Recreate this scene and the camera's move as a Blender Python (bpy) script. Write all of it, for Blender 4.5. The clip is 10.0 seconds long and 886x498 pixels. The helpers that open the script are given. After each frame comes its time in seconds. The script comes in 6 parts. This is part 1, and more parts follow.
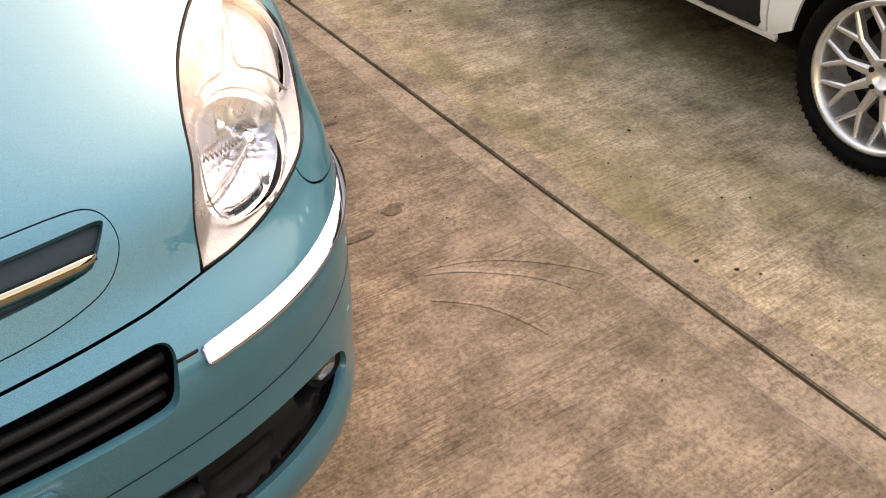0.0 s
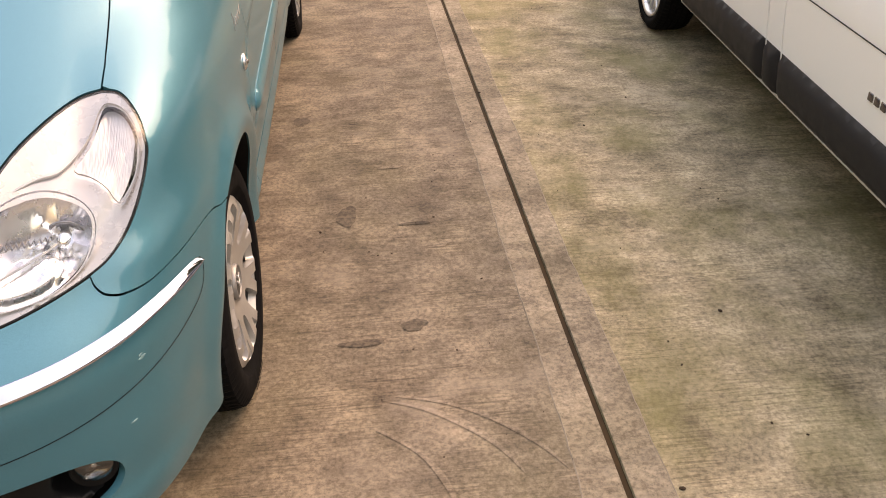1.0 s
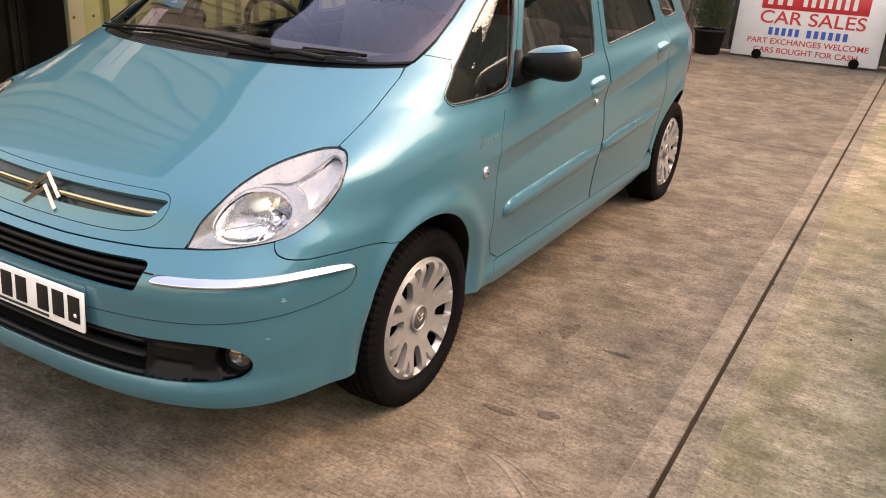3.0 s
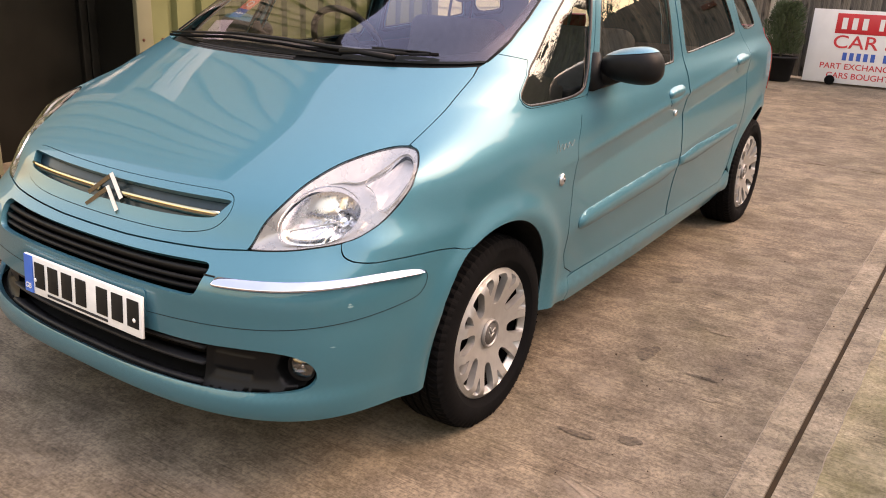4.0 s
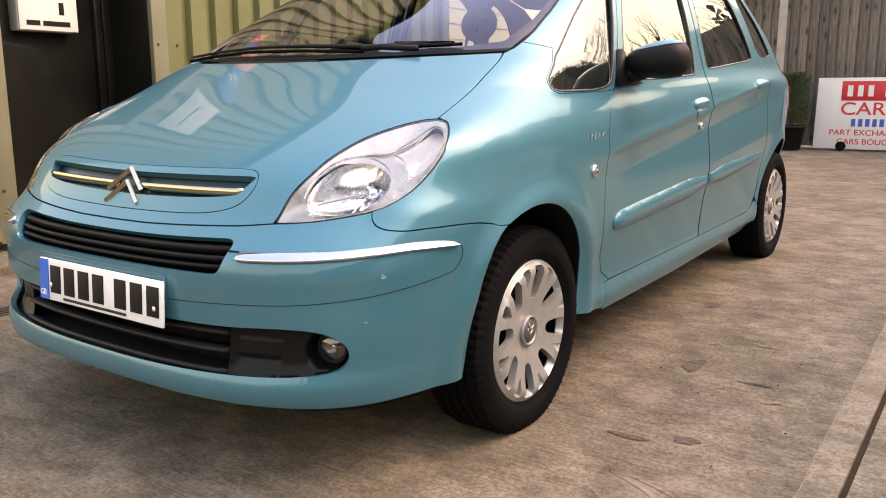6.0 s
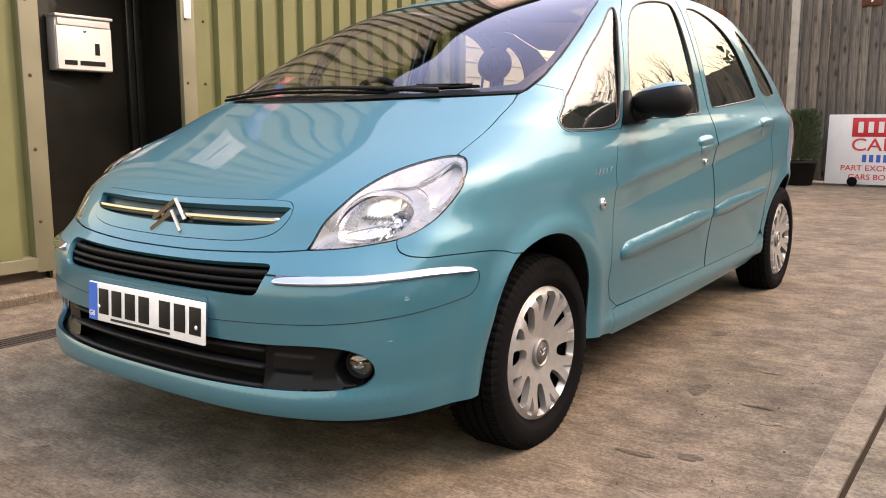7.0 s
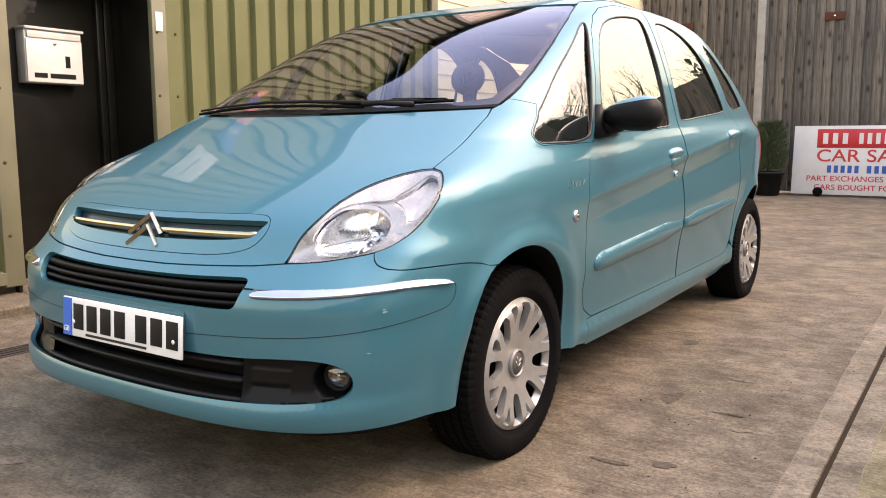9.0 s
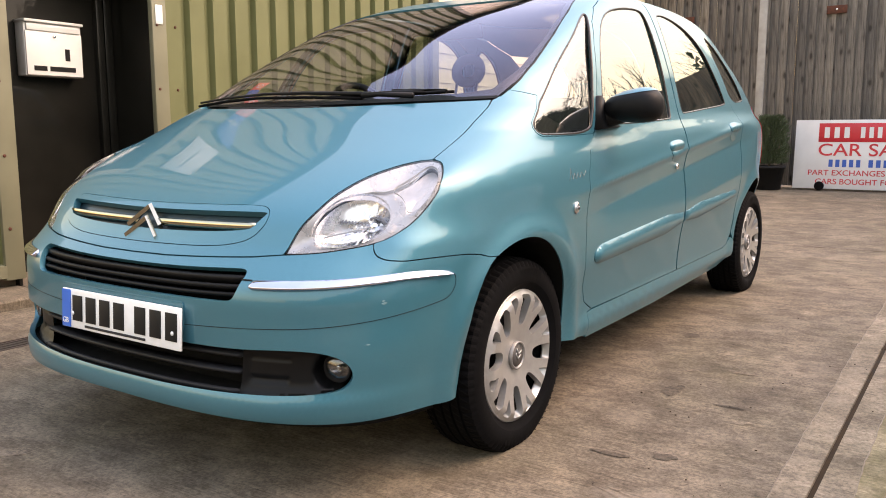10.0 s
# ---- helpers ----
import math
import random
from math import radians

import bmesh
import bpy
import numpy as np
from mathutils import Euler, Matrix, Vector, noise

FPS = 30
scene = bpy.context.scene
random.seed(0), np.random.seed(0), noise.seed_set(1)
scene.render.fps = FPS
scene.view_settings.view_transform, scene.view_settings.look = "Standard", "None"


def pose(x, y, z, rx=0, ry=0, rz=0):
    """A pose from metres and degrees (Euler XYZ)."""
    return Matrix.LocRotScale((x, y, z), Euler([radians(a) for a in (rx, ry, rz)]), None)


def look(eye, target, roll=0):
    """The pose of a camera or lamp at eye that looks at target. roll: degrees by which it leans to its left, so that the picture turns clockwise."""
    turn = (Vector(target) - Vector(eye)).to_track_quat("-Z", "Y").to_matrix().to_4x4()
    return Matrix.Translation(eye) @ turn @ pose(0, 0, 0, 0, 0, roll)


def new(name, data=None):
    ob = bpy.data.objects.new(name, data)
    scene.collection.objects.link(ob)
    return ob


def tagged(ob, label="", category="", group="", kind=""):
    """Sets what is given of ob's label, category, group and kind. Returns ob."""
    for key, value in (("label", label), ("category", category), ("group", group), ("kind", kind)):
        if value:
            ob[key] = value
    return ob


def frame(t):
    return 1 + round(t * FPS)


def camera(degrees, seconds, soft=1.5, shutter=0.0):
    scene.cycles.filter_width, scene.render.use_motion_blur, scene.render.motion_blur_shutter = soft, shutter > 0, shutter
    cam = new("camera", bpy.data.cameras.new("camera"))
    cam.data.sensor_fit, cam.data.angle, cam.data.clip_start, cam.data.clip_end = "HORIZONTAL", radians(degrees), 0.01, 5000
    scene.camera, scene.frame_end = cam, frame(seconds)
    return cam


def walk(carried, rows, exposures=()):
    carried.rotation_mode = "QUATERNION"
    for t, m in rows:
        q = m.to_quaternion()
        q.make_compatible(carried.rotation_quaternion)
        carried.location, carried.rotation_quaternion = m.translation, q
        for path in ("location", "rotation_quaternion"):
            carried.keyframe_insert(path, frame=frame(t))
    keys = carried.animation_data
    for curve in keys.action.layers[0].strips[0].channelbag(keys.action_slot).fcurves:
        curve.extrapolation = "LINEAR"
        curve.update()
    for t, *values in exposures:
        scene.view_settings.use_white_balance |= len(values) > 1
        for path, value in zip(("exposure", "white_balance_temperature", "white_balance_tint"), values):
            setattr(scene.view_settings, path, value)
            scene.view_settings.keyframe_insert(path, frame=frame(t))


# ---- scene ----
# ---- camera ----
cam = camera(57.1, 10.0, 1.0)
PATH = [
    (0, (0.348, -1.517, 1.287), (1.184, -0.164, 0.074), -1.8),
    (0.5, (0.748, -1.548, 1.306), (1.303, -0.018, 0.143), -2.5),
    (1, (1.13, -1.615, 1.347), (1.292, 0.073, 0.286), -1.3),
    (1.5, (1.495, -1.557, 1.357), (1.239, 0.163, 0.369), 1.6),
    (2, (1.777, -1.567, 1.378), (1.193, 0.113, 0.463), 3.5),
    (2.5, (1.924, -1.729, 1.411), (1.136, -0.067, 0.627), 3.8),
    (3, (2.003, -2.007, 1.403), (1.086, -0.375, 0.698), 3.5),
    (4.5, (1.868, -1.897, 1.135), (0.767, -0.326, 0.567), 1.9),
    (5, (1.86, -1.888, 0.97), (0.731, -0.306, 0.499), 0.9),
    (5.5, (1.839, -1.893, 0.937), (0.732, -0.281, 0.518), -0.1),
    (7, (1.952, -2.086, 0.951), (0.792, -0.485, 0.653), -0.0),
    (7.5, (1.961, -2.1, 0.946), (0.814, -0.484, 0.674), -0.2),
    (8, (1.963, -2.102, 0.953), (0.834, -0.472, 0.694), -0.2),
    (8.5, (1.966, -2.11, 0.954), (0.853, -0.469, 0.699), -0.3),
    (9, (1.957, -2.11, 0.958), (0.849, -0.467, 0.687), -0.1),
    (9.5, (1.958, -2.108, 0.945), (0.85, -0.466, 0.67), -0.2),
    (10, (1.956, -2.103, 0.947), (0.847, -0.463, 0.664), -0.1),
]
EXPOSURES = [(0.0, 1.82, 7900, 34), (0.5, 1.72, 8000, 34), (1.0, 1.82, 8000, 34), (1.5, 1.70, 7900, 33), (2.0, 1.77, 7700, 32), (2.5, 1.78, 7500, 33), (3.0, 1.84, 7450, 34), (4.5, 1.90, 7450, 36), (5.5, 1.91, 7200, 34), (7.0, 1.92, 7000, 32), (8.5, 1.89, 6850, 31), (10.0, 1.89, 6850, 31)]
walk(cam, [(t, look(eye, target, roll)) for t, eye, target, roll in PATH], EXPOSURES)

# ---- world and sun: a pale veiled sky, thin cloud over the sun ----
SUN_ELEVATION, SUN_AZIMUTH = 50.0, 58.0
world = bpy.data.worlds.new("sky")
scene.world = world
world.use_nodes = True
wn = world.node_tree.nodes
sky = wn.new("ShaderNodeTexSky")
sky.sky_type = "NISHITA"
sky.sun_disc = False
sky.sun_elevation = radians(SUN_ELEVATION)
sky.sun_rotation = radians(SUN_AZIMUTH)
sky.air_density, sky.dust_density, sky.ozone_density = 3.0, 3.5, 1.0
wn["Background"].inputs["Strength"].default_value = 0.15
world.node_tree.links.new(sky.outputs["Color"], wn["Background"].inputs["Color"])

sun_data = bpy.data.lights.new("sun", "SUN")
sun_data.energy, sun_data.angle, sun_data.color = 0.12, radians(60), (1.0, 0.93, 0.82)
sun = new("sun", sun_data)
sun.matrix_world = look((30 * math.sin(radians(SUN_AZIMUTH)), 30 * math.cos(radians(SUN_AZIMUTH)), 30 * math.tan(radians(SUN_ELEVATION))), (0, 0, 0))

# ---- materials ----


def nodes_of(m):
    m.use_nodes = True
    return m.node_tree.nodes, m.node_tree.links, m.node_tree.nodes["Principled BSDF"]


def link_coords(n, lk, scale, generated=False):
    tc, mp = n.new("ShaderNodeTexCoord"), n.new("ShaderNodeMapping")
    mp.inputs["Scale"].default_value = scale if isinstance(scale, tuple) else (scale,) * 3
    lk.new(tc.outputs["Object"], mp.inputs["Vector"])
    return mp


def noise_node(n, lk, scale, detail=5.0, rough=0.55, at=(1, 1, 1)):
    mp = link_coords(n, lk, at)
    nz = n.new("ShaderNodeTexNoise")
    nz.inputs["Scale"].default_value, nz.inputs["Detail"].default_value, nz.inputs["Roughness"].default_value = scale, detail, rough
    lk.new(mp.outputs["Vector"], nz.inputs["Vector"])
    return nz


def ramp_node(n, lk, source, stops):
    r = n.new("ShaderNodeValToRGB")
    el = r.color_ramp.elements
    el[0].position, el[0].color = stops[0][0], (*stops[0][1], 1)
    el[1].position, el[1].color = stops[-1][0], (*stops[-1][1], 1)
    for pos, col in stops[1:-1]:
        e = el.new(pos)
        e.color = (*col, 1)
    lk.new(source, r.inputs["Fac"])
    return r


def mix_node(n, lk, fac, a, b, how="MIX"):
    m = n.new("ShaderNodeMix")
    m.data_type, m.blend_type = "RGBA", how
    for socket, value in ((m.inputs[0], fac), (m.inputs[6], a), (m.inputs[7], b)):
        if hasattr(value, "is_output"):
            lk.new(value, socket)
        elif isinstance(value, tuple):
            socket.default_value = (*value, 1)
        else:
            socket.default_value = value
    return m.outputs[2]


def bump_node(n, lk, bsdf, height, strength, distance=0.002, before=None):
    b = n.new("ShaderNodeBump")
    b.inputs["Strength"].default_value, b.inputs["Distance"].default_value = strength, distance
    lk.new(height, b.inputs["Height"])
    if before is not None:
        lk.new(before.outputs["Normal"], b.inputs["Normal"])
    lk.new(b.outputs["Normal"], bsdf.inputs["Normal"])
    return b


def plain(name, color, rough=0.5, metal=0.0, vary=0.12, scale=14.0, bump=0.15, coat=0.0, grain=90.0):
    """A surface with stains at one scale and grain at another."""
    m = bpy.data.materials.new(name)
    n, lk, b = nodes_of(m)
    big, small = noise_node(n, lk, scale), noise_node(n, lk, grain, 3.0)
    dark = tuple(c * (1 - vary) for c in color)
    light = tuple(min(1, c * (1 + vary)) for c in color)
    r = ramp_node(n, lk, big.outputs["Fac"], [(0.3, dark), (0.7, light)])
    lk.new(r.outputs["Color"], b.inputs["Base Color"])
    b.inputs["Roughness"].default_value, b.inputs["Metallic"].default_value = rough, metal
    b.inputs["Coat Weight"].default_value = coat
    b.inputs["Specular IOR Level"].default_value = 0.5 if max(color) > 0.04 else 0.16
    rr = ramp_node(n, lk, big.outputs["Fac"], [(0.3, (rough * 0.85,) * 3), (0.7, (min(1, rough * 1.15),) * 3)])
    lk.new(rr.outputs["Color"], b.inputs["Roughness"])
    if bump:
        bump_node(n, lk, b, small.outputs["Fac"], bump, 0.001)
    return m


def paint(name, deep, bright, coat=1.0, metal=0.6, rough=0.36, ior=1.47):
    """Metallic car paint: flakes under a clear coat, with a film of dust."""
    m = bpy.data.materials.new(name)
    n, lk, b = nodes_of(m)
    flake, dust = noise_node(n, lk, 900.0, 2.0), noise_node(n, lk, 5.0, 6.0)
    r = ramp_node(n, lk, flake.outputs["Fac"], [(0.35, deep), (0.65, bright)])
    lk.new(r.outputs["Color"], b.inputs["Base Color"])
    b.inputs["Metallic"].default_value, b.inputs["Roughness"].default_value = metal, rough
    b.inputs["Coat Weight"].default_value, b.inputs["Coat IOR"].default_value = coat, ior
    rr = ramp_node(n, lk, dust.outputs["Fac"], [(0.35, (0.008,) * 3), (0.75, (0.03,) * 3)])
    lk.new(rr.outputs["Color"], b.inputs["Coat Roughness"])
    return m


def glass(name, through_color, gloss_color=(1, 1, 1), head_on=0.04, rough=0.0):
    """Thin glass: clear straight on, a mirror at a glance."""
    m = bpy.data.materials.new(name)
    m.use_nodes = True
    n, lk = m.node_tree.nodes, m.node_tree.links
    n.remove(n["Principled BSDF"])
    t, g, w, x = n.new("ShaderNodeBsdfTransparent"), n.new("ShaderNodeBsdfGlossy"), n.new("ShaderNodeLayerWeight"), n.new("ShaderNodeMixShader")
    t.inputs["Color"].default_value, g.inputs["Color"].default_value = (*through_color, 1), (*gloss_color, 1)
    g.inputs["Roughness"].default_value, w.inputs["Blend"].default_value = rough, 0.5
    steep, share = n.new("ShaderNodeMath"), n.new("ShaderNodeMath")
    steep.operation, share.operation = "POWER", "MULTIPLY_ADD"
    steep.inputs[1].default_value = 4.5
    share.inputs[1].default_value, share.inputs[2].default_value = 1 - head_on, head_on
    lk.new(w.outputs["Facing"], steep.inputs[0])
    lk.new(steep.outputs["Value"], share.inputs[0])
    lk.new(share.outputs["Value"], x.inputs["Fac"])
    lk.new(t.outputs["BSDF"], x.inputs[1])
    lk.new(g.outputs["BSDF"], x.inputs[2])
    lk.new(x.outputs["Shader"], n["Material Output"].inputs["Surface"])
    return m


def concrete(name, base, dark, light, algae, broom=1.0):
    """Brushed, stained concrete: faint broken broom lines in patches, cloudy blotches, rubbed pale scuffs, pits and green film."""
    m = bpy.data.materials.new(name)
    n, lk, b = nodes_of(m)

    def grey(*stops):
        return [(p, v if isinstance(v, tuple) else (v, v * 0.99, v * 0.965)) for p, v in stops]
    cloud = noise_node(n, lk, 1.3, 4.0, 0.55)
    blotch = noise_node(n, lk, 4.2, 10.0, 0.68)
    stain = noise_node(n, lk, 13.0, 8.0, 0.7, (0.7, 1.25, 1))
    mottle = noise_node(n, lk, 75.0, 6.0, 0.75)
    patch = noise_node(n, lk, 3.1, 5.0, 0.65)
    fine = noise_node(n, lk, 1.0, 5.0, 0.7, (7.0, 160.0, 1.0))
    line = noise_node(n, lk, 1.0, 3.0, 0.6, (3.2, 70.0, 1.0))
    pit = noise_node(n, lk, 160.0, 4.0, 0.75)
    rub = noise_node(n, lk, 2.3, 9.0, 0.72, (1.0, 1.5, 1))
    c = ramp_node(n, lk, blotch.outputs["Fac"], [(0.34, dark), (0.5, base), (0.66, light)]).outputs["Color"]
    big = ramp_node(n, lk, cloud.outputs["Fac"], [(0.36, (0.88, 0.89, 0.88)), (0.52, (1, 1, 1)), (0.66, (1.10, 1.09, 1.08))]).outputs["Color"]
    c = mix_node(n, lk, 1.0, c, big, "MULTIPLY")
    s = ramp_node(n, lk, stain.outputs["Fac"], grey((0.38, 0.78), (0.49, 1.0), (0.61, 1.20))).outputs["Color"]
    c = mix_node(n, lk, 1.0, c, s, "MULTIPLY")
    mo = ramp_node(n, lk, mottle.outputs["Fac"], grey((0.40, 0.62), (0.50, 1.0), (0.60, 1.30))).outputs["Color"]
    c = mix_node(n, lk, 0.9, c, mo, "MULTIPLY")
    k = ramp_node(n, lk, patch.outputs["Fac"], [(0.42, (0.16 * broom,) * 3), (0.62, (0.95 * broom,) * 3)]).outputs["Color"]
    ft = ramp_node(n, lk, fine.outputs["Fac"], grey((0.41, 0.44), (0.48, 1.0), (0.57, 1.18))).outputs["Color"]
    c = mix_node(n, lk, k, c, mix_node(n, lk, 1.0, c, ft, "MULTIPLY"))
    ln = ramp_node(n, lk, line.outputs["Fac"], grey((0.36, 0.55), (0.41, 1.0), (0.62, 1.0), (0.70, 1.2))).outputs["Color"]
    c = mix_node(n, lk, k, c, mix_node(n, lk, 1.0, c, ln, "MULTIPLY"))
    pt = ramp_node(n, lk, pit.outputs["Fac"], grey((0.33, 0.40), (0.40, 1.0), (0.64, 1.0), (0.72, 1.5))).outputs["Color"]
    c = mix_node(n, lk, 0.8, c, pt, "MULTIPLY")
    scuff = ramp_node(n, lk, rub.outputs["Fac"], [(0.54, (0, 0, 0)), (0.70, (0.6,) * 3)]).outputs["Color"]
    c = mix_node(n, lk, scuff, c, tuple(v * g for v, g in zip(light, (1.22, 1.20, 1.17))))
    if algae:
        film = noise_node(n, lk, 1.5, 9.0, 0.7, (1.3, 0.9, 1))
        g = ramp_node(n, lk, film.outputs["Fac"], [(0.46, (0, 0, 0)), (0.66, (algae,) * 3)]).outputs["Color"]
        c = mix_node(n, lk, g, c, (0.128, 0.118, 0.046))
    lk.new(c, b.inputs["Base Color"])
    b.inputs["Roughness"].default_value = 0.86
    b.inputs["Specular IOR Level"].default_value = 0.25
    first = bump_node(n, lk, b, mottle.outputs["Fac"], 0.25, 0.004)
    second = bump_node(n, lk, b, fine.outputs["Fac"], 0.3 * broom, 0.002, first)
    bump_node(n, lk, b, pit.outputs["Fac"], 0.5, 0.002, second)
    return m


def brushed_wood(name, dark, light):
    m = bpy.data.materials.new(name)
    n, lk, b = nodes_of(m)
    info = n.new("ShaderNodeObjectInfo")
    grain = noise_node(n, lk, 2.0, 8.0, 0.7, (30.0, 30.0, 1.3))
    cells = n.new("ShaderNodeTexVoronoi")
    shift, at = n.new("ShaderNodeVectorMath"), link_coords(n, lk, (8.0, 8.0, 3.6))
    spread = n.new("ShaderNodeVectorMath")
    spread.operation, shift.operation = "SCALE", "ADD"
    spread.inputs[0].default_value = (7.0, 3.0, 11.0)
    lk.new(info.outputs["Random"], spread.inputs["Scale"])
    lk.new(at.outputs["Vector"], shift.inputs[0])
    lk.new(spread.outputs["Vector"], shift.inputs[1])
    lk.new(shift.outputs["Vector"], cells.inputs["Vector"])
    cells.inputs["Scale"].default_value = 1.0
    weather = noise_node(n, lk, 1.4, 5.0, 0.6, (1.0, 1.0, 0.5))
    c = ramp_node(n, lk, grain.outputs["Fac"], [(0.32, dark), (0.68, light)]).outputs["Color"]
    k = ramp_node(n, lk, cells.outputs["Distance"], [(0.11, (0.14, 0.12, 0.10)), (0.20, (0.72, 0.71, 0.70)), (0.32, (1, 1, 1))]).outputs["Color"]
    c = mix_node(n, lk, 0.85, c, k, "MULTIPLY")
    wash = ramp_node(n, lk, weather.outputs["Fac"], [(0.35, (0.78, 0.79, 0.80)), (0.62, (1.1, 1.09, 1.06))]).outputs["Color"]
    c = mix_node(n, lk, 1.0, c, wash, "MULTIPLY")
    t = ramp_node(n, lk, info.outputs["Random"], [(0.0, (0.66, 0.66, 0.68)), (0.5, (0.95, 0.94, 0.94)), (1.0, (1.25, 1.22, 1.17))]).outputs["Color"]
    c = mix_node(n, lk, 1.0, c, t, "MULTIPLY")
    lk.new(c, b.inputs["Base Color"])
    b.inputs["Roughness"].default_value = 0.85
    bump_node(n, lk, b, grain.outputs["Fac"], 0.5, 0.003)
    return m


TEAL = paint("teal_metallic_paint", (0.022, 0.128, 0.180), (0.050, 0.200, 0.262), 0.65, 0.42, 0.42, 1.55)
WHITE_PAINT = paint("white_car_paint", (0.80, 0.82, 0.84), (0.84, 0.86, 0.88), 0.8, 0.0, 0.4)
CHROME = plain("chrome", (0.86, 0.86, 0.88), 0.06, 1.0, 0.03, 20.0, 0.0)
# chrome whose base colour carries the olive reflection of the building
OLIVE_CHROME = plain("olive_reflection_chrome", (0.43, 0.40, 0.31), 0.16, 1.0, 0.06, 30.0, 0.0)
# body teal darkened by hand for the shade inside the badge slot
SLOT_SHADE = plain("slot_shade_teal", (0.012, 0.030, 0.040), 0.35, 0.0, 0.2, 30.0, 0.0, 0.3)
# lavender of the reflected sky is put into this chrome's base colour
SKY_CHROME = plain("sky_tinted_chrome", (0.56, 0.56, 0.68), 0.06, 1.0, 0.04, 20.0, 0.0)
SILVER = plain("silver_lacquer", (0.37, 0.37, 0.36), 0.36, 0.55, 0.10, 30.0, 0.05, 0.4)
ALLOY = plain("alloy", (0.62, 0.62, 0.62), 0.3, 0.8, 0.08, 25.0, 0.05, 0.3)
BLACK_PLASTIC = plain("black_plastic", (0.0055, 0.0055, 0.006), 0.5, 0.0, 0.25, 30.0, 0.25, 0.0, 400.0)
GREY_PLASTIC = plain("grey_plastic", (0.028, 0.028, 0.031), 0.55, 0.0, 0.15, 20.0, 0.3, 0.0, 300.0)
MOULDING = plain("moulding_plastic", (0.017, 0.017, 0.019), 0.5, 0.0, 0.15, 20.0, 0.2, 0.0, 300.0)
POD_PLASTIC = plain("pod_plastic", (0.0065, 0.0065, 0.007), 0.42, 0.0, 0.15, 20.0, 0.2, 0.0, 300.0)
CAP_RIM = plain("wheel_cap_rim", (0.24, 0.235, 0.23), 0.4, 0.45, 0.1, 40.0, 0.0)
CAP_GREY = plain("wheel_cap_grey", (0.05, 0.047, 0.045), 0.5, 0.0, 0.1, 40.0, 0.0)
# near-black for undersides and for the sheets that keep gaps and grilles dark
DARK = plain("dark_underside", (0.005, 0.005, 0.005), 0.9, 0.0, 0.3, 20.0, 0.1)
RUBBER = plain("tyre_rubber", (0.0038, 0.0039, 0.0043), 0.85, 0.0, 0.3, 18.0, 0.3, 0.0, 200.0)
RUBBER.node_tree.nodes["Principled BSDF"].inputs["Specular IOR Level"].default_value = 0.07
GASKET = plain("gasket", (0.005, 0.005, 0.005), 0.5, 0.0, 0.2, 40.0, 0.0)
SEAL = plain("window_seal", (0.022, 0.019, 0.018), 0.30, 0.0, 0.15, 40.0, 0.0, 0.25)
SCREEN_GLASS = glass("windscreen_glass", (0.80, 0.84, 0.82), (0.80, 0.75, 0.95), 0.062)
# cream of the low sky's reflection is tinted into the side glass's gloss
SIDE_GLASS = glass("side_glass", (0.62, 0.66, 0.62), (1, 0.96, 0.90), 0.19)
FOG_LENS = glass("fog_lamp_lens", (0.85, 0.86, 0.87), (1, 1, 1), 0.12)
LENS = glass("lamp_lens", (0.93, 0.94, 0.95), (1, 1, 1), 0.04)
REFLECTOR = plain("lamp_reflector", (0.74, 0.73, 0.75), 0.27, 1.0, 0.05, 30.0, 0.0)
BEZEL = plain("satin_bezel", (0.35, 0.335, 0.325), 0.28, 0.55, 0.06, 30.0, 0.0)
SMOKE = plain("smoky_chrome", (0.16, 0.155, 0.165), 0.18, 0.9, 0.3, 120.0, 0.0)
INDICATOR = plain("indicator_reflector", (0.40, 0.385, 0.385), 0.34, 0.45, 0.08, 60.0, 0.0)
FOG_DISH = plain("fog_lamp_dish", (0.42, 0.42, 0.43), 0.16, 0.9, 0.05, 30.0, 0.0)
PLATE_WHITE = plain("plate_white", (0.78, 0.78, 0.77), 0.4, 0.0, 0.06, 25.0, 0.05, 0.3)
PLATE_BLUE = plain("plate_blue", (0.02, 0.13, 0.55), 0.4, 0.0, 0.08, 25.0, 0.0, 0.3)
INK = plain("black_ink", (0.012, 0.012, 0.012), 0.5, 0.0, 0.1, 25.0, 0.0)
FABRIC = plain("seat_fabric", (0.075, 0.075, 0.085), 0.95, 0.0, 0.25, 30.0, 0.4, 0.0, 500.0)
DASH = plain("dashboard_vinyl", (0.035, 0.035, 0.04), 0.7, 0.0, 0.15, 12.0, 0.08, 0.0, 300.0)
RED_LENS = plain("red_lens", (0.35, 0.015, 0.015), 0.12, 0.0, 0.1, 30.0, 0.0, 1.0)
OLIVE = plain("olive_cladding", (0.126, 0.133, 0.054), 0.5, 0.0, 0.10, 3.0, 0.05, 0.1)
OLIVE_TRIM = plain("olive_trim", (0.155, 0.150, 0.094), 0.5, 0.0, 0.10, 4.0, 0.05, 0.1)
CREAM = plain("cream_cladding", (0.66, 0.58, 0.42), 0.5, 0.0, 0.06, 3.0, 0.05)
DOOR_BLACK = plain("dark_door_paint", (0.010, 0.0095, 0.0075), 0.4, 0.0, 0.35, 2.5, 0.1, 0.2)
STEEL_WHITE = plain("white_enamel", (0.80, 0.79, 0.76), 0.35, 0.0, 0.04, 8.0, 0.03, 0.3)
SIGN_WHITE = plain("sign_white", (0.62, 0.62, 0.63), 0.4, 0.0, 0.05, 5.0, 0.03)
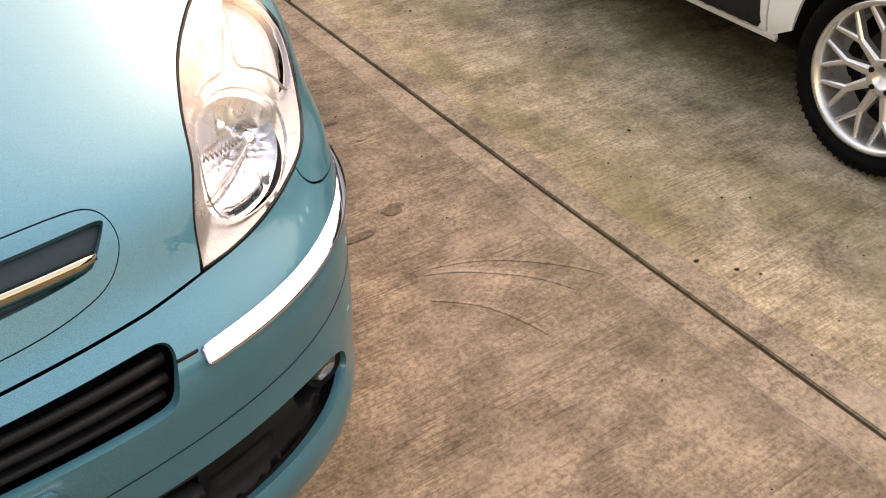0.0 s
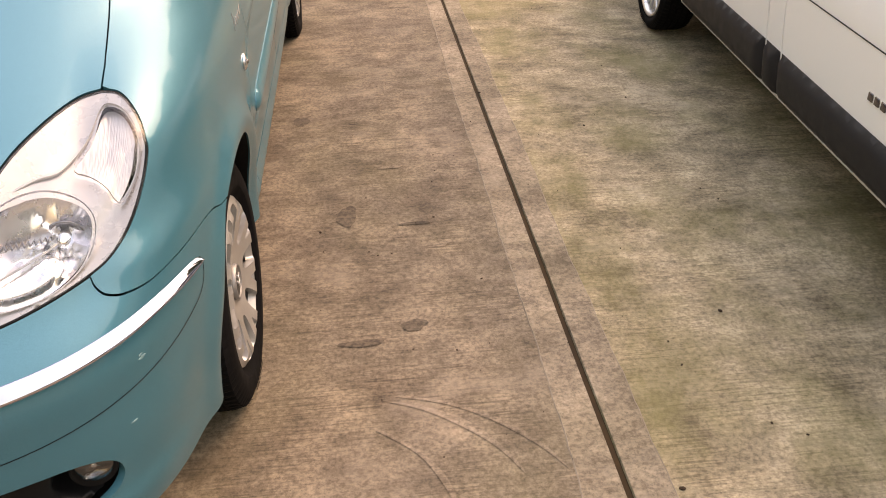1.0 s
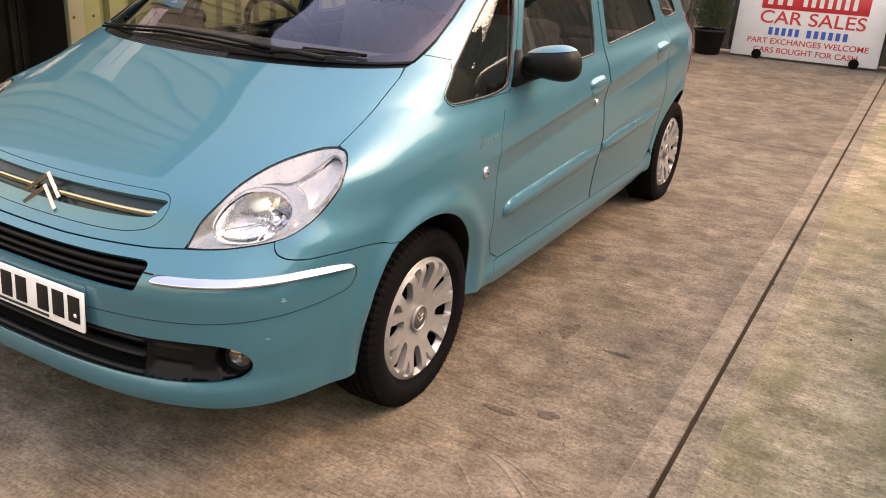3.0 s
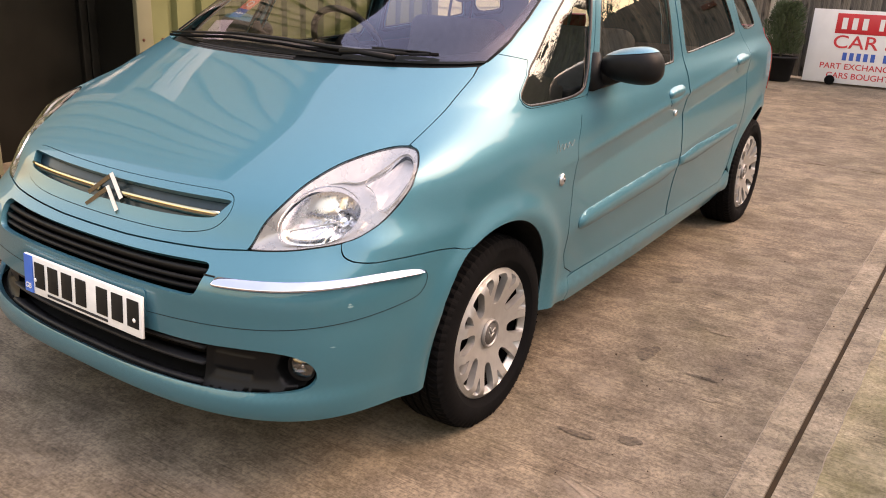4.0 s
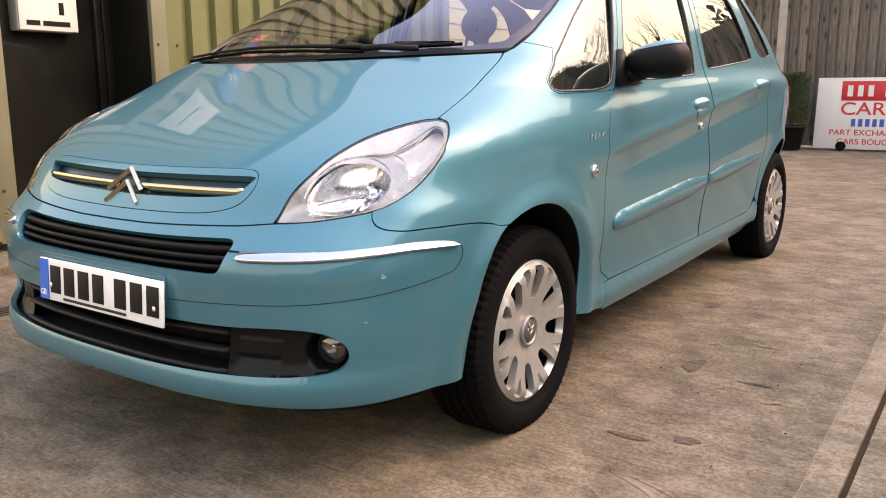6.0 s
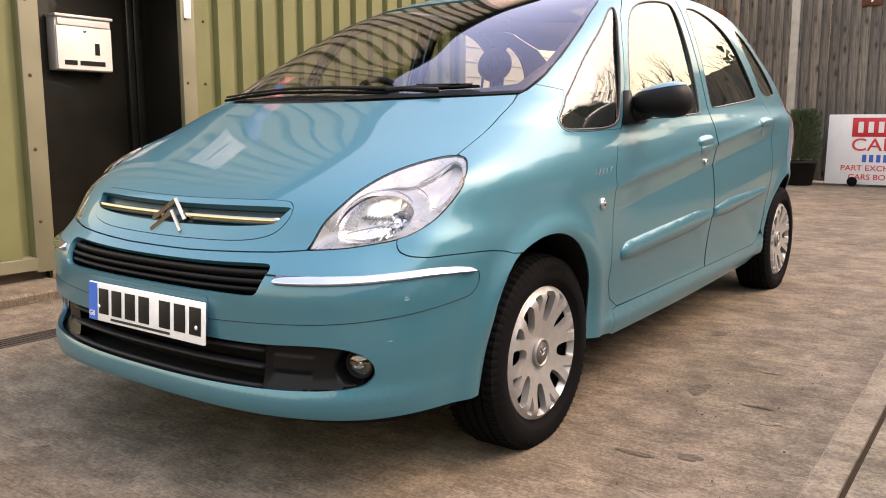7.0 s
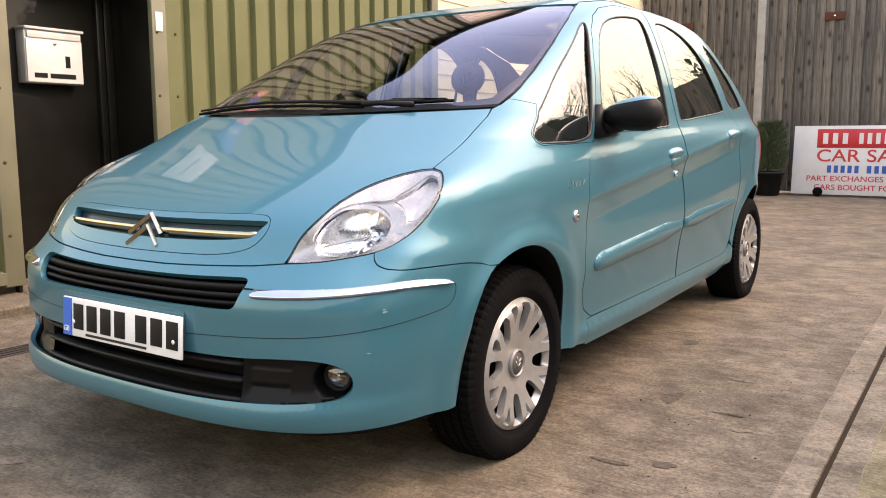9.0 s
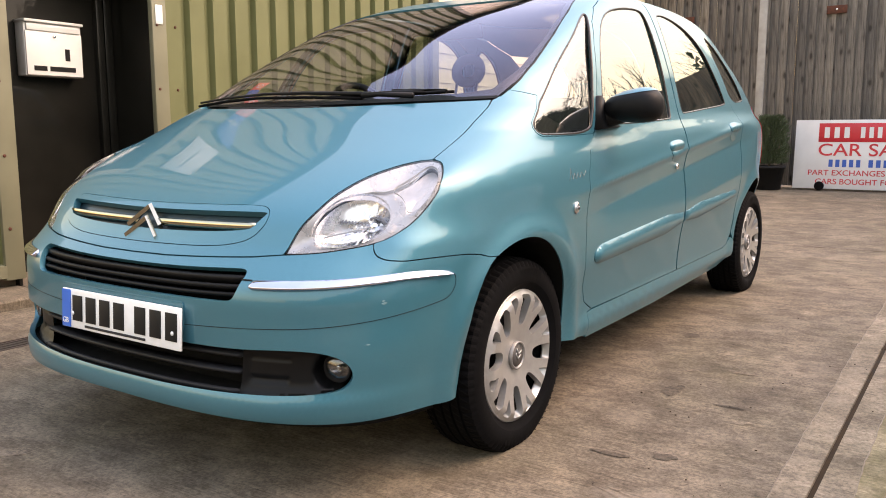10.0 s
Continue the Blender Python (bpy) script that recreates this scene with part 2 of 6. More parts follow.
SIGN_RED = plain("sign_red", (0.50, 0.018, 0.03), 0.4, 0.0, 0.06, 5.0, 0.0)
SIGN_BLUE = plain("sign_blue", (0.012, 0.075, 0.36), 0.4, 0.0, 0.06, 5.0, 0.0)
RUST = plain("rusty_iron", (0.10, 0.035, 0.02), 0.85, 0.2, 0.4, 30.0, 0.4)
IRON = plain("cast_iron", (0.07, 0.055, 0.045), 0.75, 0.5, 0.3, 30.0, 0.3)
POST = plain("concrete_post", (0.36, 0.34, 0.31), 0.9, 0.0, 0.15, 8.0, 0.3)
PLINTH = plain("plinth_brick", (0.20, 0.15, 0.11), 0.9, 0.0, 0.3, 9.0, 0.5)
WOOD = brushed_wood("weathered_boards", (0.062, 0.054, 0.047), (0.260, 0.237, 0.212))
SLAB = concrete("brushed_concrete", (0.130, 0.109, 0.087), (0.084, 0.068, 0.054), (0.186, 0.155, 0.124), 0.12, 0.72)
SLAB_GREEN = concrete("mossy_concrete", (0.238, 0.202, 0.146), (0.130, 0.111, 0.078), (0.335, 0.290, 0.216), 0.72, 0.75)
EDGE = concrete("trowelled_concrete", (0.178, 0.150, 0.119), (0.120, 0.100, 0.078), (0.240, 0.205, 0.165), 0.12, 0.3)
RIDGE = plain("pale_mortar_ridge", (0.195, 0.164, 0.128), 0.9, 0.0, 0.35, 25.0, 0.4)
JOINT = plain("joint_filler", (0.028, 0.018, 0.009), 0.95, 0.0, 0.4, 12.0, 0.4)
SOIL = plain("bark_soil", (0.03, 0.02, 0.013), 0.95, 0.0, 0.4, 60.0, 0.5)
POT = plain("black_pot", (0.012, 0.012, 0.013), 0.5, 0.0, 0.2, 12.0, 0.1)
LEAF = plain("conifer_leaf", (0.035, 0.055, 0.02), 0.7, 0.0, 0.4, 30.0, 0.1)
BARK = plain("tree_bark", (0.045, 0.036, 0.028), 0.9, 0.0, 0.3, 12.0, 0.4)
STAIN = concrete("oil_stained_concrete", (0.080, 0.066, 0.053), (0.056, 0.046, 0.037), (0.104, 0.088, 0.071), 0.0, 0.72)
RUBBED = concrete("rubbed_concrete", (0.158, 0.131, 0.105), (0.115, 0.095, 0.075), (0.200, 0.168, 0.136), 0.05, 0.6)
SCUFF = plain("scuffed_paint", (0.13, 0.25, 0.28), 0.6, 0.0, 0.3, 90.0, 0.2)

# ---- building helpers ----
from mathutils.geometry import delaunay_2d_cdt


def part(name, data, material, parent, label=""):
    """Links a bmesh or mesh as one object under a thing or a part."""
    if isinstance(data, bmesh.types.BMesh):
        me = bpy.data.meshes.new(name)
        data.to_mesh(me)
        data.free()
    else:
        me = data
    if not me.materials:
        me.materials.append(material)
    ob = new(name, me)
    ob.parent = parent
    if label:
        ob["label"] = label
    return ob


def thing(name, label, category, at=None, group="", kind=""):
    ob = new(name)
    if at is not None:
        ob.matrix_world = at
    return tagged(ob, label, category, group, kind)


def solid(name, data, material, label, category, group="", kind=""):
    ob = part(name, data, material, None)
    return tagged(ob, label, category, group, kind)


def smooth(bm):
    for f in bm.faces:
        f.smooth = True
    return bm


def box(x0, x1, y0, y1, z0, z1, bevel=0.0, seg=2):
    bm = bmesh.new()
    bmesh.ops.create_cube(bm, size=1)
    bmesh.ops.scale(bm, vec=(x1 - x0, y1 - y0, z1 - z0), verts=bm.verts)
    bmesh.ops.translate(bm, vec=((x0 + x1) / 2, (y0 + y1) / 2, (z0 + z1) / 2), verts=bm.verts)
    if bevel:
        bmesh.ops.bevel(bm, geom=list(bm.edges), offset=bevel, segments=seg, affect="EDGES", profile=0.5)
        smooth(bm)
    return bm


def turned(profile, n=48, axis="x", closed=False):
    """A body of revolution about the x (or z) axis from rows of (along, radius)."""
    bm = bmesh.new()
    rings = []
    for a, r in profile:
        ring = []
        for i in range(n):
            t = 2 * math.pi * i / n
            c, s = r * math.cos(t), r * math.sin(t)
            ring.append(bm.verts.new((a, c, s) if axis == "x" else (c, s, a)))
        rings.append(ring)
    pairs = list(zip(rings, rings[1:])) + ([(rings[-1], rings[0])] if closed else [])
    for p, q in pairs:
        for i in range(n):
            j = (i + 1) % n
            bm.faces.new((p[i], p[j], q[j], q[i]) if axis == "z" else (p[i], q[i], q[j], p[j]))
    if not closed:
        for ring in (rings[0], rings[-1]):
            bm.faces.new(ring)
    bmesh.ops.recalc_face_normals(bm, faces=bm.faces)
    return smooth(bm)


def tube(points, radius, n=8, taper=None):
    """A round bar along points; taper gives the radius at each point."""
    bm = bmesh.new()
    pts = [Vector(p) for p in points]
    rings = []
    side = None
    for i, p in enumerate(pts):
        d = (pts[min(i + 1, len(pts) - 1)] - pts[max(i - 1, 0)]).normalized()
        if side is None:
            side = d.orthogonal().normalized()
        side = (side - d * side.dot(d)).normalized()
        up = d.cross(side)
        r = taper[i] if taper else radius
        rings.append([bm.verts.new(p + (side * math.cos(2 * math.pi * k / n) + up * math.sin(2 * math.pi * k / n)) * r) for k in range(n)])
    for a, b in zip(rings, rings[1:]):
        for k in range(n):
            bm.faces.new((a[k], a[(k + 1) % n], b[(k + 1) % n], b[k]))
    bm.faces.new(rings[0][::-1])
    bm.faces.new(rings[-1])
    return smooth(bm)


def join(*parts):
    """Several bmeshes as one."""
    out = bmesh.new()
    for b in parts:
        me = bpy.data.meshes.new("piece")
        b.to_mesh(me)
        b.free()
        out.from_mesh(me)
        bpy.data.meshes.remove(me)
    return out


def prism(outline, depth, axis="x", at=0.0):
    """A flat outline (two coordinates a row) made depth thick along an axis."""
    bm = bmesh.new()

    def place(a, b, d):
        return {"x": (d, a, b), "y": (a, d, b), "z": (a, b, d)}[axis]
    low = [bm.verts.new(place(a, b, at)) for a, b in outline]
    high = [bm.verts.new(place(a, b, at + depth)) for a, b in outline]
    bm.faces.new(low)
    bm.faces.new(high)
    for i in range(len(low)):
        j = (i + 1) % len(low)
        bm.faces.new((low[i], low[j], high[j], high[i]))
    bmesh.ops.recalc_face_normals(bm, faces=bm.faces)
    return bm


def lettering(words, size, depth=0.002, align="LEFT", stretch=1.0, offset=0.0):
    """Raised words in Blender's own font, in the x-y plane, as a mesh."""
    cu = bpy.data.curves.new("words", "FONT")
    cu.body, cu.size, cu.extrude, cu.align_x, cu.offset = words, size, depth, align, offset
    ob = bpy.data.objects.new("words", cu)
    scene.collection.objects.link(ob)
    bpy.context.view_layer.update()
    me = bpy.data.meshes.new_from_object(ob.evaluated_get(bpy.context.evaluated_depsgraph_get()))
    bpy.data.objects.remove(ob)
    bpy.data.curves.remove(cu)
    for v in me.vertices:
        v.co.x *= stretch
    return me


def dense(loop, step):
    """More points along a closed outline, rounded slightly at its corners."""
    out = []
    for i, a in enumerate(loop):
        a, b = np.array(a, float), np.array(loop[(i + 1) % len(loop)], float)
        k = max(1, int(math.ceil(np.linalg.norm(b - a) / step)))
        out += [a + (b - a) * j / k for j in range(k)]
    return np.array(out)


def rounded(loop, rounds=2):
    """Corner cutting: a smooth closed outline from few points."""
    p = np.array(loop, float)
    for _ in range(rounds):
        q = np.roll(p, -1, 0)
        p = np.stack([p * 0.75 + q * 0.25, p * 0.25 + q * 0.75], 1).reshape(-1, 2)
    return [tuple(a) for a in p]


def inset(loop, g):
    """The outline moved inwards by g (outwards where g is below 0)."""
    p = np.array(loop, float)
    q, r = np.roll(p, -1, 0), np.roll(p, 1, 0)
    area = 0.5 * np.sum(p[:, 0] * q[:, 1] - q[:, 0] * p[:, 1])
    t = q - r
    t /= np.linalg.norm(t, axis=1, keepdims=True) + 1e-12
    return p + np.stack([-t[:, 1], t[:, 0]], 1) * g * np.sign(area)


def inside(points, loop):
    x, y = points[:, 0], points[:, 1]
    res = np.zeros(len(points), bool)
    a, b = loop, np.roll(loop, -1, 0)
    for (x0, y0), (x1, y1) in zip(a, b):
        if y0 == y1:
            continue
        c = ((y0 > y) != (y1 > y)) & (x < (x1 - x0) * (y - y0) / (y1 - y0) + x0)
        res ^= c
    return res


def near(points, loop):
    """Distance of points from a closed outline."""
    best = np.full(len(points), 1e9)
    for a, b in zip(loop, np.roll(loop, -1, 0)):
        d = b - a
        t = np.clip(((points - a) @ d) / (d @ d + 1e-12), 0, 1)
        best = np.minimum(best, np.linalg.norm(points - a - t[:, None] * d, axis=1))
    return best


def triangulated(loops, step):
    """Points and triangles of a flat region with holes; loops are dense outlines, the outer one first."""
    lo, hi = loops[0].min(0), loops[0].max(0)
    gx, gy = np.meshgrid(np.arange(lo[0], hi[0], step[0]), np.arange(lo[1], hi[1], step[1]))
    gx[1::2] += step[0] / 2
    g = np.stack([gx.ravel(), gy.ravel()], 1)
    keep = inside(g, loops[0])
    for h in loops[1:]:
        keep &= ~inside(g, h)
    g = g[keep]
    for lp in loops:
        if len(g):
            g = g[near(g, lp) > 0.45 * min(step)]
    pts, edges = [], []
    for lp in loops:
        k = len(pts)
        pts += [Vector(p) for p in lp]
        edges += [(k + i, k + (i + 1) % len(lp)) for i in range(len(lp))]
    pts += [Vector(p) for p in g]
    vs, _, fs, _, _, _ = delaunay_2d_cdt(pts, edges, [], 0, 1e-6)
    vs = np.array([(v.x, v.y) for v in vs])
    fs = np.array(fs)
    mid = vs[fs].mean(1)
    ok = inside(mid, loops[0])
    for h in loops[1:]:
        ok &= ~inside(mid, h)
    return vs, fs[ok]


def panel_mesh(name, loops, place, normal_at, step=(0.035, 0.03), gap=0.002, lip=0.012, off=0.0, fine=0.018, depth=None, turned_over=False):
    """A sheet that follows a surface, cut to its outline, with its edges folded inwards by lip.
    depth(points, outline) may push it inwards."""
    lps = [dense(lp, fine) for lp in loops]
    lps = [inset(lp, gap if i == 0 else -gap) for i, lp in enumerate(lps)]
    vs, fs = triangulated(lps, step)
    nrm = normal_at(vs[:, 0], vs[:, 1])
    pos = place(vs[:, 0], vs[:, 1]) + nrm * off
    if depth is not None:
        pos = pos - nrm * depth(vs, lps[0])[:, None]
    verts, faces, normals = [pos], [fs], [nrm]
    count = len(pos)
    if lip:
        for i, lp in enumerate(lps):
            n2 = normal_at(lp[:, 0], lp[:, 1])
            p2 = place(lp[:, 0], lp[:, 1]) + n2 * off
            k, r = len(lp), 0.3 * lip
            inn = inset(lp, 0.25 * lip if i == 0 else -0.25 * lip)
            out2 = place(lp[:, 0], lp[:, 1]) - place(inn[:, 0], inn[:, 1])
            out2 /= np.linalg.norm(out2, axis=1, keepdims=True) + 1e-9
            p3 = p2 - n2 * lip
            verts += [p2, p3]
            normals += [out2, out2]
            a = np.arange(k)
            b = (a + 1) % k
            area = 0.5 * np.sum(lp[:, 0] * np.roll(lp[:, 1], -1) - np.roll(lp[:, 0], -1) * lp[:, 1])
            hole = i > 0
            quad = np.stack([a + count, a + count + k, b + count + k, b + count], 1)
            if (area < 0) != hole:
                quad = quad[:, ::-1]
            faces.append(quad)
            count += 2 * k
    me = bpy.data.meshes.new(name)
    if turned_over:
        faces = [f[:, ::-1] for f in faces]
    me.from_pydata(np.concatenate(verts).tolist(), [], [f for block in faces for f in block.tolist()])
    me.update()
    me.polygons.foreach_set("use_smooth", np.ones(len(me.polygons), bool))
    if depth is None:
        me.normals_split_custom_set_from_vertices(np.concatenate(normals).tolist())
    return me

# ---- the teal car's body surface ----
YM = 1.35


def pchip(xs, ys):
    """A smooth curve through the points that never overshoots."""
    xs, ys = np.array(xs, float), np.array(ys, float)
    h, d = np.diff(xs), np.diff(ys) / np.diff(xs)
    m = np.zeros(len(xs))
    for i in range(1, len(xs) - 1):
        if d[i - 1] * d[i] > 0:
            a, b = 2 * h[i] + h[i - 1], h[i] + 2 * h[i - 1]
            m[i] = (a + b) / (a / d[i - 1] + b / d[i])
    m[0], m[-1] = d[0], d[-1]

    def f(x):
        x = np.clip(np.asarray(x, float), xs[0], xs[-1])
        i = np.clip(np.searchsorted(xs, x) - 1, 0, len(h) - 1)
        t = (x - xs[i]) / h[i]
        return (ys[i] * (1 + 2 * t) * (1 - t) ** 2 + m[i] * h[i] * t * (1 - t) ** 2
                + ys[i + 1] * t * t * (3 - 2 * t) + m[i + 1] * h[i] * t * t * (t - 1))
    return f




def eased(f, lo, hi, width, n=3000):
    """The curve f with its small kinks smoothed out."""
    x = np.linspace(lo, hi, n)
    y = f(x)
    k = np.exp(-.5 * (np.arange(-400, 401) * (hi - lo) / n / width) ** 2)
    k /= k.sum()
    slope0, slope1 = y[1] - y[0], y[-1] - y[-2]
    run = np.arange(1, 401)
    wide = np.concatenate([y[0] - slope0 * run[::-1], y, y[-1] + slope1 * run])
    y = np.convolve(wide, k, "same")[400:-400]
    return lambda v: np.interp(v, x, y)


NOSE = pchip([.14, .18, .22, .27, .303, .33, .40, .47, .54, .59, .62, .66, .70, .75, .80, .87, .95, 1.02, 1.07, 1.12, 1.22, 1.32, 1.40, 1.46, 1.50, 1.525],
             [-.66, -.745, -.787, -.810, -.809, -.793, -.787, -.788, -.788, -.775, -.748, -.709, -.687, -.661, -.590, -.453, -.275, -.13, -.02, .06, .265, .483, .685, .87, 1.0, 1.1])
TAIL = pchip([.14, .25, .35, .50, .62, .75, .95, 1.05, 1.2, 1.32, 1.40, 1.46, 1.50, 1.525],
             [3.20, 3.34, 3.40, 3.43, 3.46, 3.46, 3.42, 3.38, 3.25, 3.08, 2.96, 2.82, 2.6, 2.35])
HALF = pchip([.14, .20, .27, .35, .45, .56, .66, .74, .80, .86, .92, .985, 1.05, 1.2, 1.32, 1.40, 1.46, 1.50, 1.525],
             [.775, .790, .800, .804, .815, .836, .846, .850, .850, .847, .835, .808, .790, .750, .710, .678, .645, .60, .52])
SQUARE = pchip([.14, .25, .37, .5, .6, .75, .87, .97, 1.05, 1.2, 1.4, 1.525], [12, 13, 14, 12, 11.5, 10, 10.5, 9, 8, 8, 8, 6])
SQUARE_TAIL = pchip([.14, .6, 1.0, 1.3, 1.525], [5, 7, 7, 5, 4])


FRONT, SIDE = NOSE, HALF
LEAN, BELLY, SNOUT = eased(FRONT, .14, 1.525, .022), eased(SIDE, .14, 1.525, .018), eased(FRONT, .14, 1.525, .010)


def NOSE(z):
    """The nose's reach: crisp at the bumper, flowing over the bonnet and the windscreen."""
    k = np.clip((np.asarray(z, float) - .68) / .06, 0, 1)
    return SNOUT(z) + k * (LEAN(z) - SNOUT(z))


def HALF(z):
    k = np.clip((np.asarray(z, float) - .40) / .1, 0, 1) * np.clip((1.46 - np.asarray(z, float)) / .06, 0, 1)
    return SIDE(z) + k * (BELLY(z) - SIDE(z))


def unit_curve(p, q, a, b, n=4000):
    """Half a plan contour X^p + Y^q = 1 from the end (0, 1) to the widest place (1, 0), by arc length."""
    s = np.linspace(0, 1, n)
    th = s * np.pi / 2
    X, Y = np.sin(th) ** (2 / p), np.cos(th) ** (2 / q)
    o = np.argsort(X + (1 - Y))
    X, Y = X[o], Y[o]
    L = np.r_[0, np.cumsum(np.hypot(np.diff(X) * a, np.diff(Y) * b))]
    return X, Y, L


P1, Q1, P2, Q2 = 2.9, 10.0, 3.0, 6.0
CX, CY, CL = unit_curve(P1, Q1, .855, 2.13)
RX, RY, RL = unit_curve(P2, Q2, .855, 2.07)
UM, UE = CL[-1], CL[-1] + RL[-1]


def nose_at(z, X):
    """The nose's reach at height z: the corners stay upright up to the lamps, where the middle already leans back."""
    k = np.clip((X - .80) / .15, 0, 1)
    k = k * k * (3 - 2 * k)
    lag = .062 * np.clip((z - .60) / .08, 0, 1) * np.clip((.95 - z) / .13, 0, 1)
    return NOSE(z) + k * (NOSE(z - lag) - NOSE(z))


def crease(y):
    return .055 * (np.clip(y, -.1, 3.0) - 1.3)


def flare(y, z):
    """The lips of the wheel arches stand out a little."""
    out = 0
    for yc in (0.0, 2.76):
        r = np.hypot(y - yc, z - .29)
        out = out + .018 * np.exp(-((r - .365) / .045) ** 2) * (z > .1)
    return out


def scallop(y, z):
    """Below the shoulder line, which rises to the rear, the doors fall in and come out again."""
    below = .845 + .10 * (y - 1.35) - z
    p = np.where(below < 0, -.25 * np.exp(-(below / .02) ** 2), np.clip(below / .085, 0, 1) ** .8 * np.clip((.25 - below) / .165, 0, 1) - .25 * np.exp(-(np.maximum(below, 0) / .012) ** 2))
    fade = np.clip((y - .22) / .45, 0, 1) * np.clip((2.75 - y) / .5, 0, 1)
    return -.021 * p * fade * fade * (3 - 2 * fade)


def S(u, z):
    """The body at contour place u (metres from the nose's middle, minus on the car's right) and height z."""
    u, z = np.broadcast_arrays(np.asarray(u, float), np.asarray(z, float))
    sg, a = np.sign(u), np.abs(u)
    a = np.minimum(a, UE)
    front = a <= UM
    X = np.where(front, np.interp(a, CL, CX), np.interp(UE - a, RL, RX))
    Y = np.where(front, np.interp(a, CL, CY), np.interp(UE - a, RL, RY))
    Y = Y ** np.where(front, Q1 / SQUARE(z), Q2 / SQUARE_TAIL(z))
    y = np.where(front, YM - (YM - nose_at(z, X)) * Y, YM + (TAIL(z) - YM) * Y)
    low = np.clip((1.02 - z) / .1, 0, 1)
    w = HALF(z - crease(y) * low)
    sill = .013 * np.exp(-((z - .272) / .034) ** 2) * np.clip((y - .36) / .12, 0, 1) * np.clip((2.46 - y) / .12, 0, 1)
    x = w * X + (flare(y, z) + sill + scallop(y, z)) * X ** 6
    return np.stack([sg * x, y, z], -1)


def normal(u, z, e=.004):
    du = S(u + e, z) - S(u - e, z)
    dz = S(u, np.asarray(z) + e) - S(u, np.asarray(z) - e)
    n = np.cross(du, dz)
    return n / (np.linalg.norm(n, axis=-1, keepdims=True) + 1e-12)

# ---- the place: ground, building, fence ----
RISE = 0.014


def ground_z(y):
    return RISE * max(0.0, y)


def slab(x0, x1, y0, y1, top=0.0, thick=0.06, chamfer=0.006):
    """A slab on the gently rising ground, with worn edges."""
    ys = sorted({y0, y1, *[y for y in (0.0,) if y0 < y < y1]})
    bm = bmesh.new()
    rows = []
    for y in ys:
        z = ground_z(y) + top
        ya = y + (chamfer if y == y0 else -chamfer if y == y1 else 0)
        rows.append([bm.verts.new(p) for p in ((x0, y, z - thick), (x0, y, z - chamfer), (x0 + chamfer, ya, z), (x1 - chamfer, ya, z), (x1, y, z - chamfer), (x1, y, z - thick))])
    for a, b in zip(rows, rows[1:]):
        for i in range(5):
            bm.faces.new((a[i], a[i + 1], b[i + 1], b[i]))
    bm.faces.new(rows[0])
    bm.faces.new(rows[-1][::-1])
    bmesh.ops.recalc_face_normals(bm, faces=bm.faces)
    return bm


def ground_sheet():
    bm = bmesh.new()
    xs, ys = (-300, -30, -3, 8, 40, 300), (-300, -30, 0, 12, 60, 300)
    grid = [[bm.verts.new((x, y, -0.03 + RISE * min(12, max(0, y)))) for x in xs] for y in ys]
    for j in range(5):
        for i in range(5):
            bm.faces.new((grid[j][i], grid[j][i + 1], grid[j + 1][i + 1], grid[j + 1][i]))
    return bm


ground = solid("ground", ground_sheet(), JOINT, "dark earth and joint filler under the concrete yard", "ground", kind="structure")
pavement = thing("pavement", "stained brushed concrete yard laid in large slabs", "pavement", kind="structure")
J = 1.620
for x0, x1, y0, y1, m in ((-1.60, J - 0.0075, -9.0, 4.666, SLAB), (-1.60, J - 0.0075, 4.674, 12.0, SLAB),
                          (J + 0.0075, 9.0, -9.0, 4.666, SLAB_GREEN), (J + 0.0075, 9.0, 4.674, 12.0, SLAB_GREEN),
                          (-2.38, -1.76, -9.0, 12.0, SLAB)):
    part("slab", slab(x0, x1, y0, y1, chamfer=0.004), m, pavement)


def wander(y, seed):
    """How far a hand-trowelled edge strays at y."""
    return 0.003 * math.sin(y * 2.1 + seed) + 0.002 * math.sin(y * 5.3 + 2 * seed) + 0.0015 * math.sin(y * 17.0 + seed) + 0.001 * math.sin(y * 41.0) + 0.0007 * math.sin(y * 97.0)


def trowelled(x_out, x_in, y0, y1, seed, top):
    """A thin smooth band beside the joint with a straying outer edge."""
    bm = bmesh.new()
    n = int((y1 - y0) / 0.04)
    rows = []
    for i in range(n + 1):
        y = y0 + (y1 - y0) * i / n
        y = 0.0 if abs(y) < 0.02 else y
        z, xo = ground_z(y), x_out + wander(y, seed)
        rows.append([bm.verts.new(p) for p in ((xo, y, z - 0.004), (xo, y, z + top), (x_in, y, z + top), (x_in, y, z - 0.004))])
    for a, b in zip(rows, rows[1:]):
        for k in range(3):
            bm.faces.new((a[k], a[k + 1], b[k + 1], b[k]))
    bmesh.ops.recalc_face_normals(bm, faces=bm.faces)
    return bm


def ridge(x, y0, y1, seed, width, high):
    """The pale burr of mortar left along a trowelled edge."""
    bm = bmesh.new()
    n = int((y1 - y0) / 0.025)
    rows = []
    for i in range(n + 1):
        y = y0 + (y1 - y0) * i / n
        z, xo = ground_z(y), x + wander(y, seed)
        k = 0.55 + 0.45 * math.sin(y * 3.3 + seed) * math.sin(y * 11.0)
        rows.append([bm.verts.new(p) for p in ((xo - width, y, z - 0.001), (xo, y, z + 0.0012 + high * k), (xo + width, y, z - 0.001))])
    for a, b in zip(rows, rows[1:]):
        for j in range(2):
            bm.faces.new((a[j], a[j + 1], b[j + 1], b[j]))
    bmesh.ops.recalc_face_normals(bm, faces=bm.faces)
    return bm


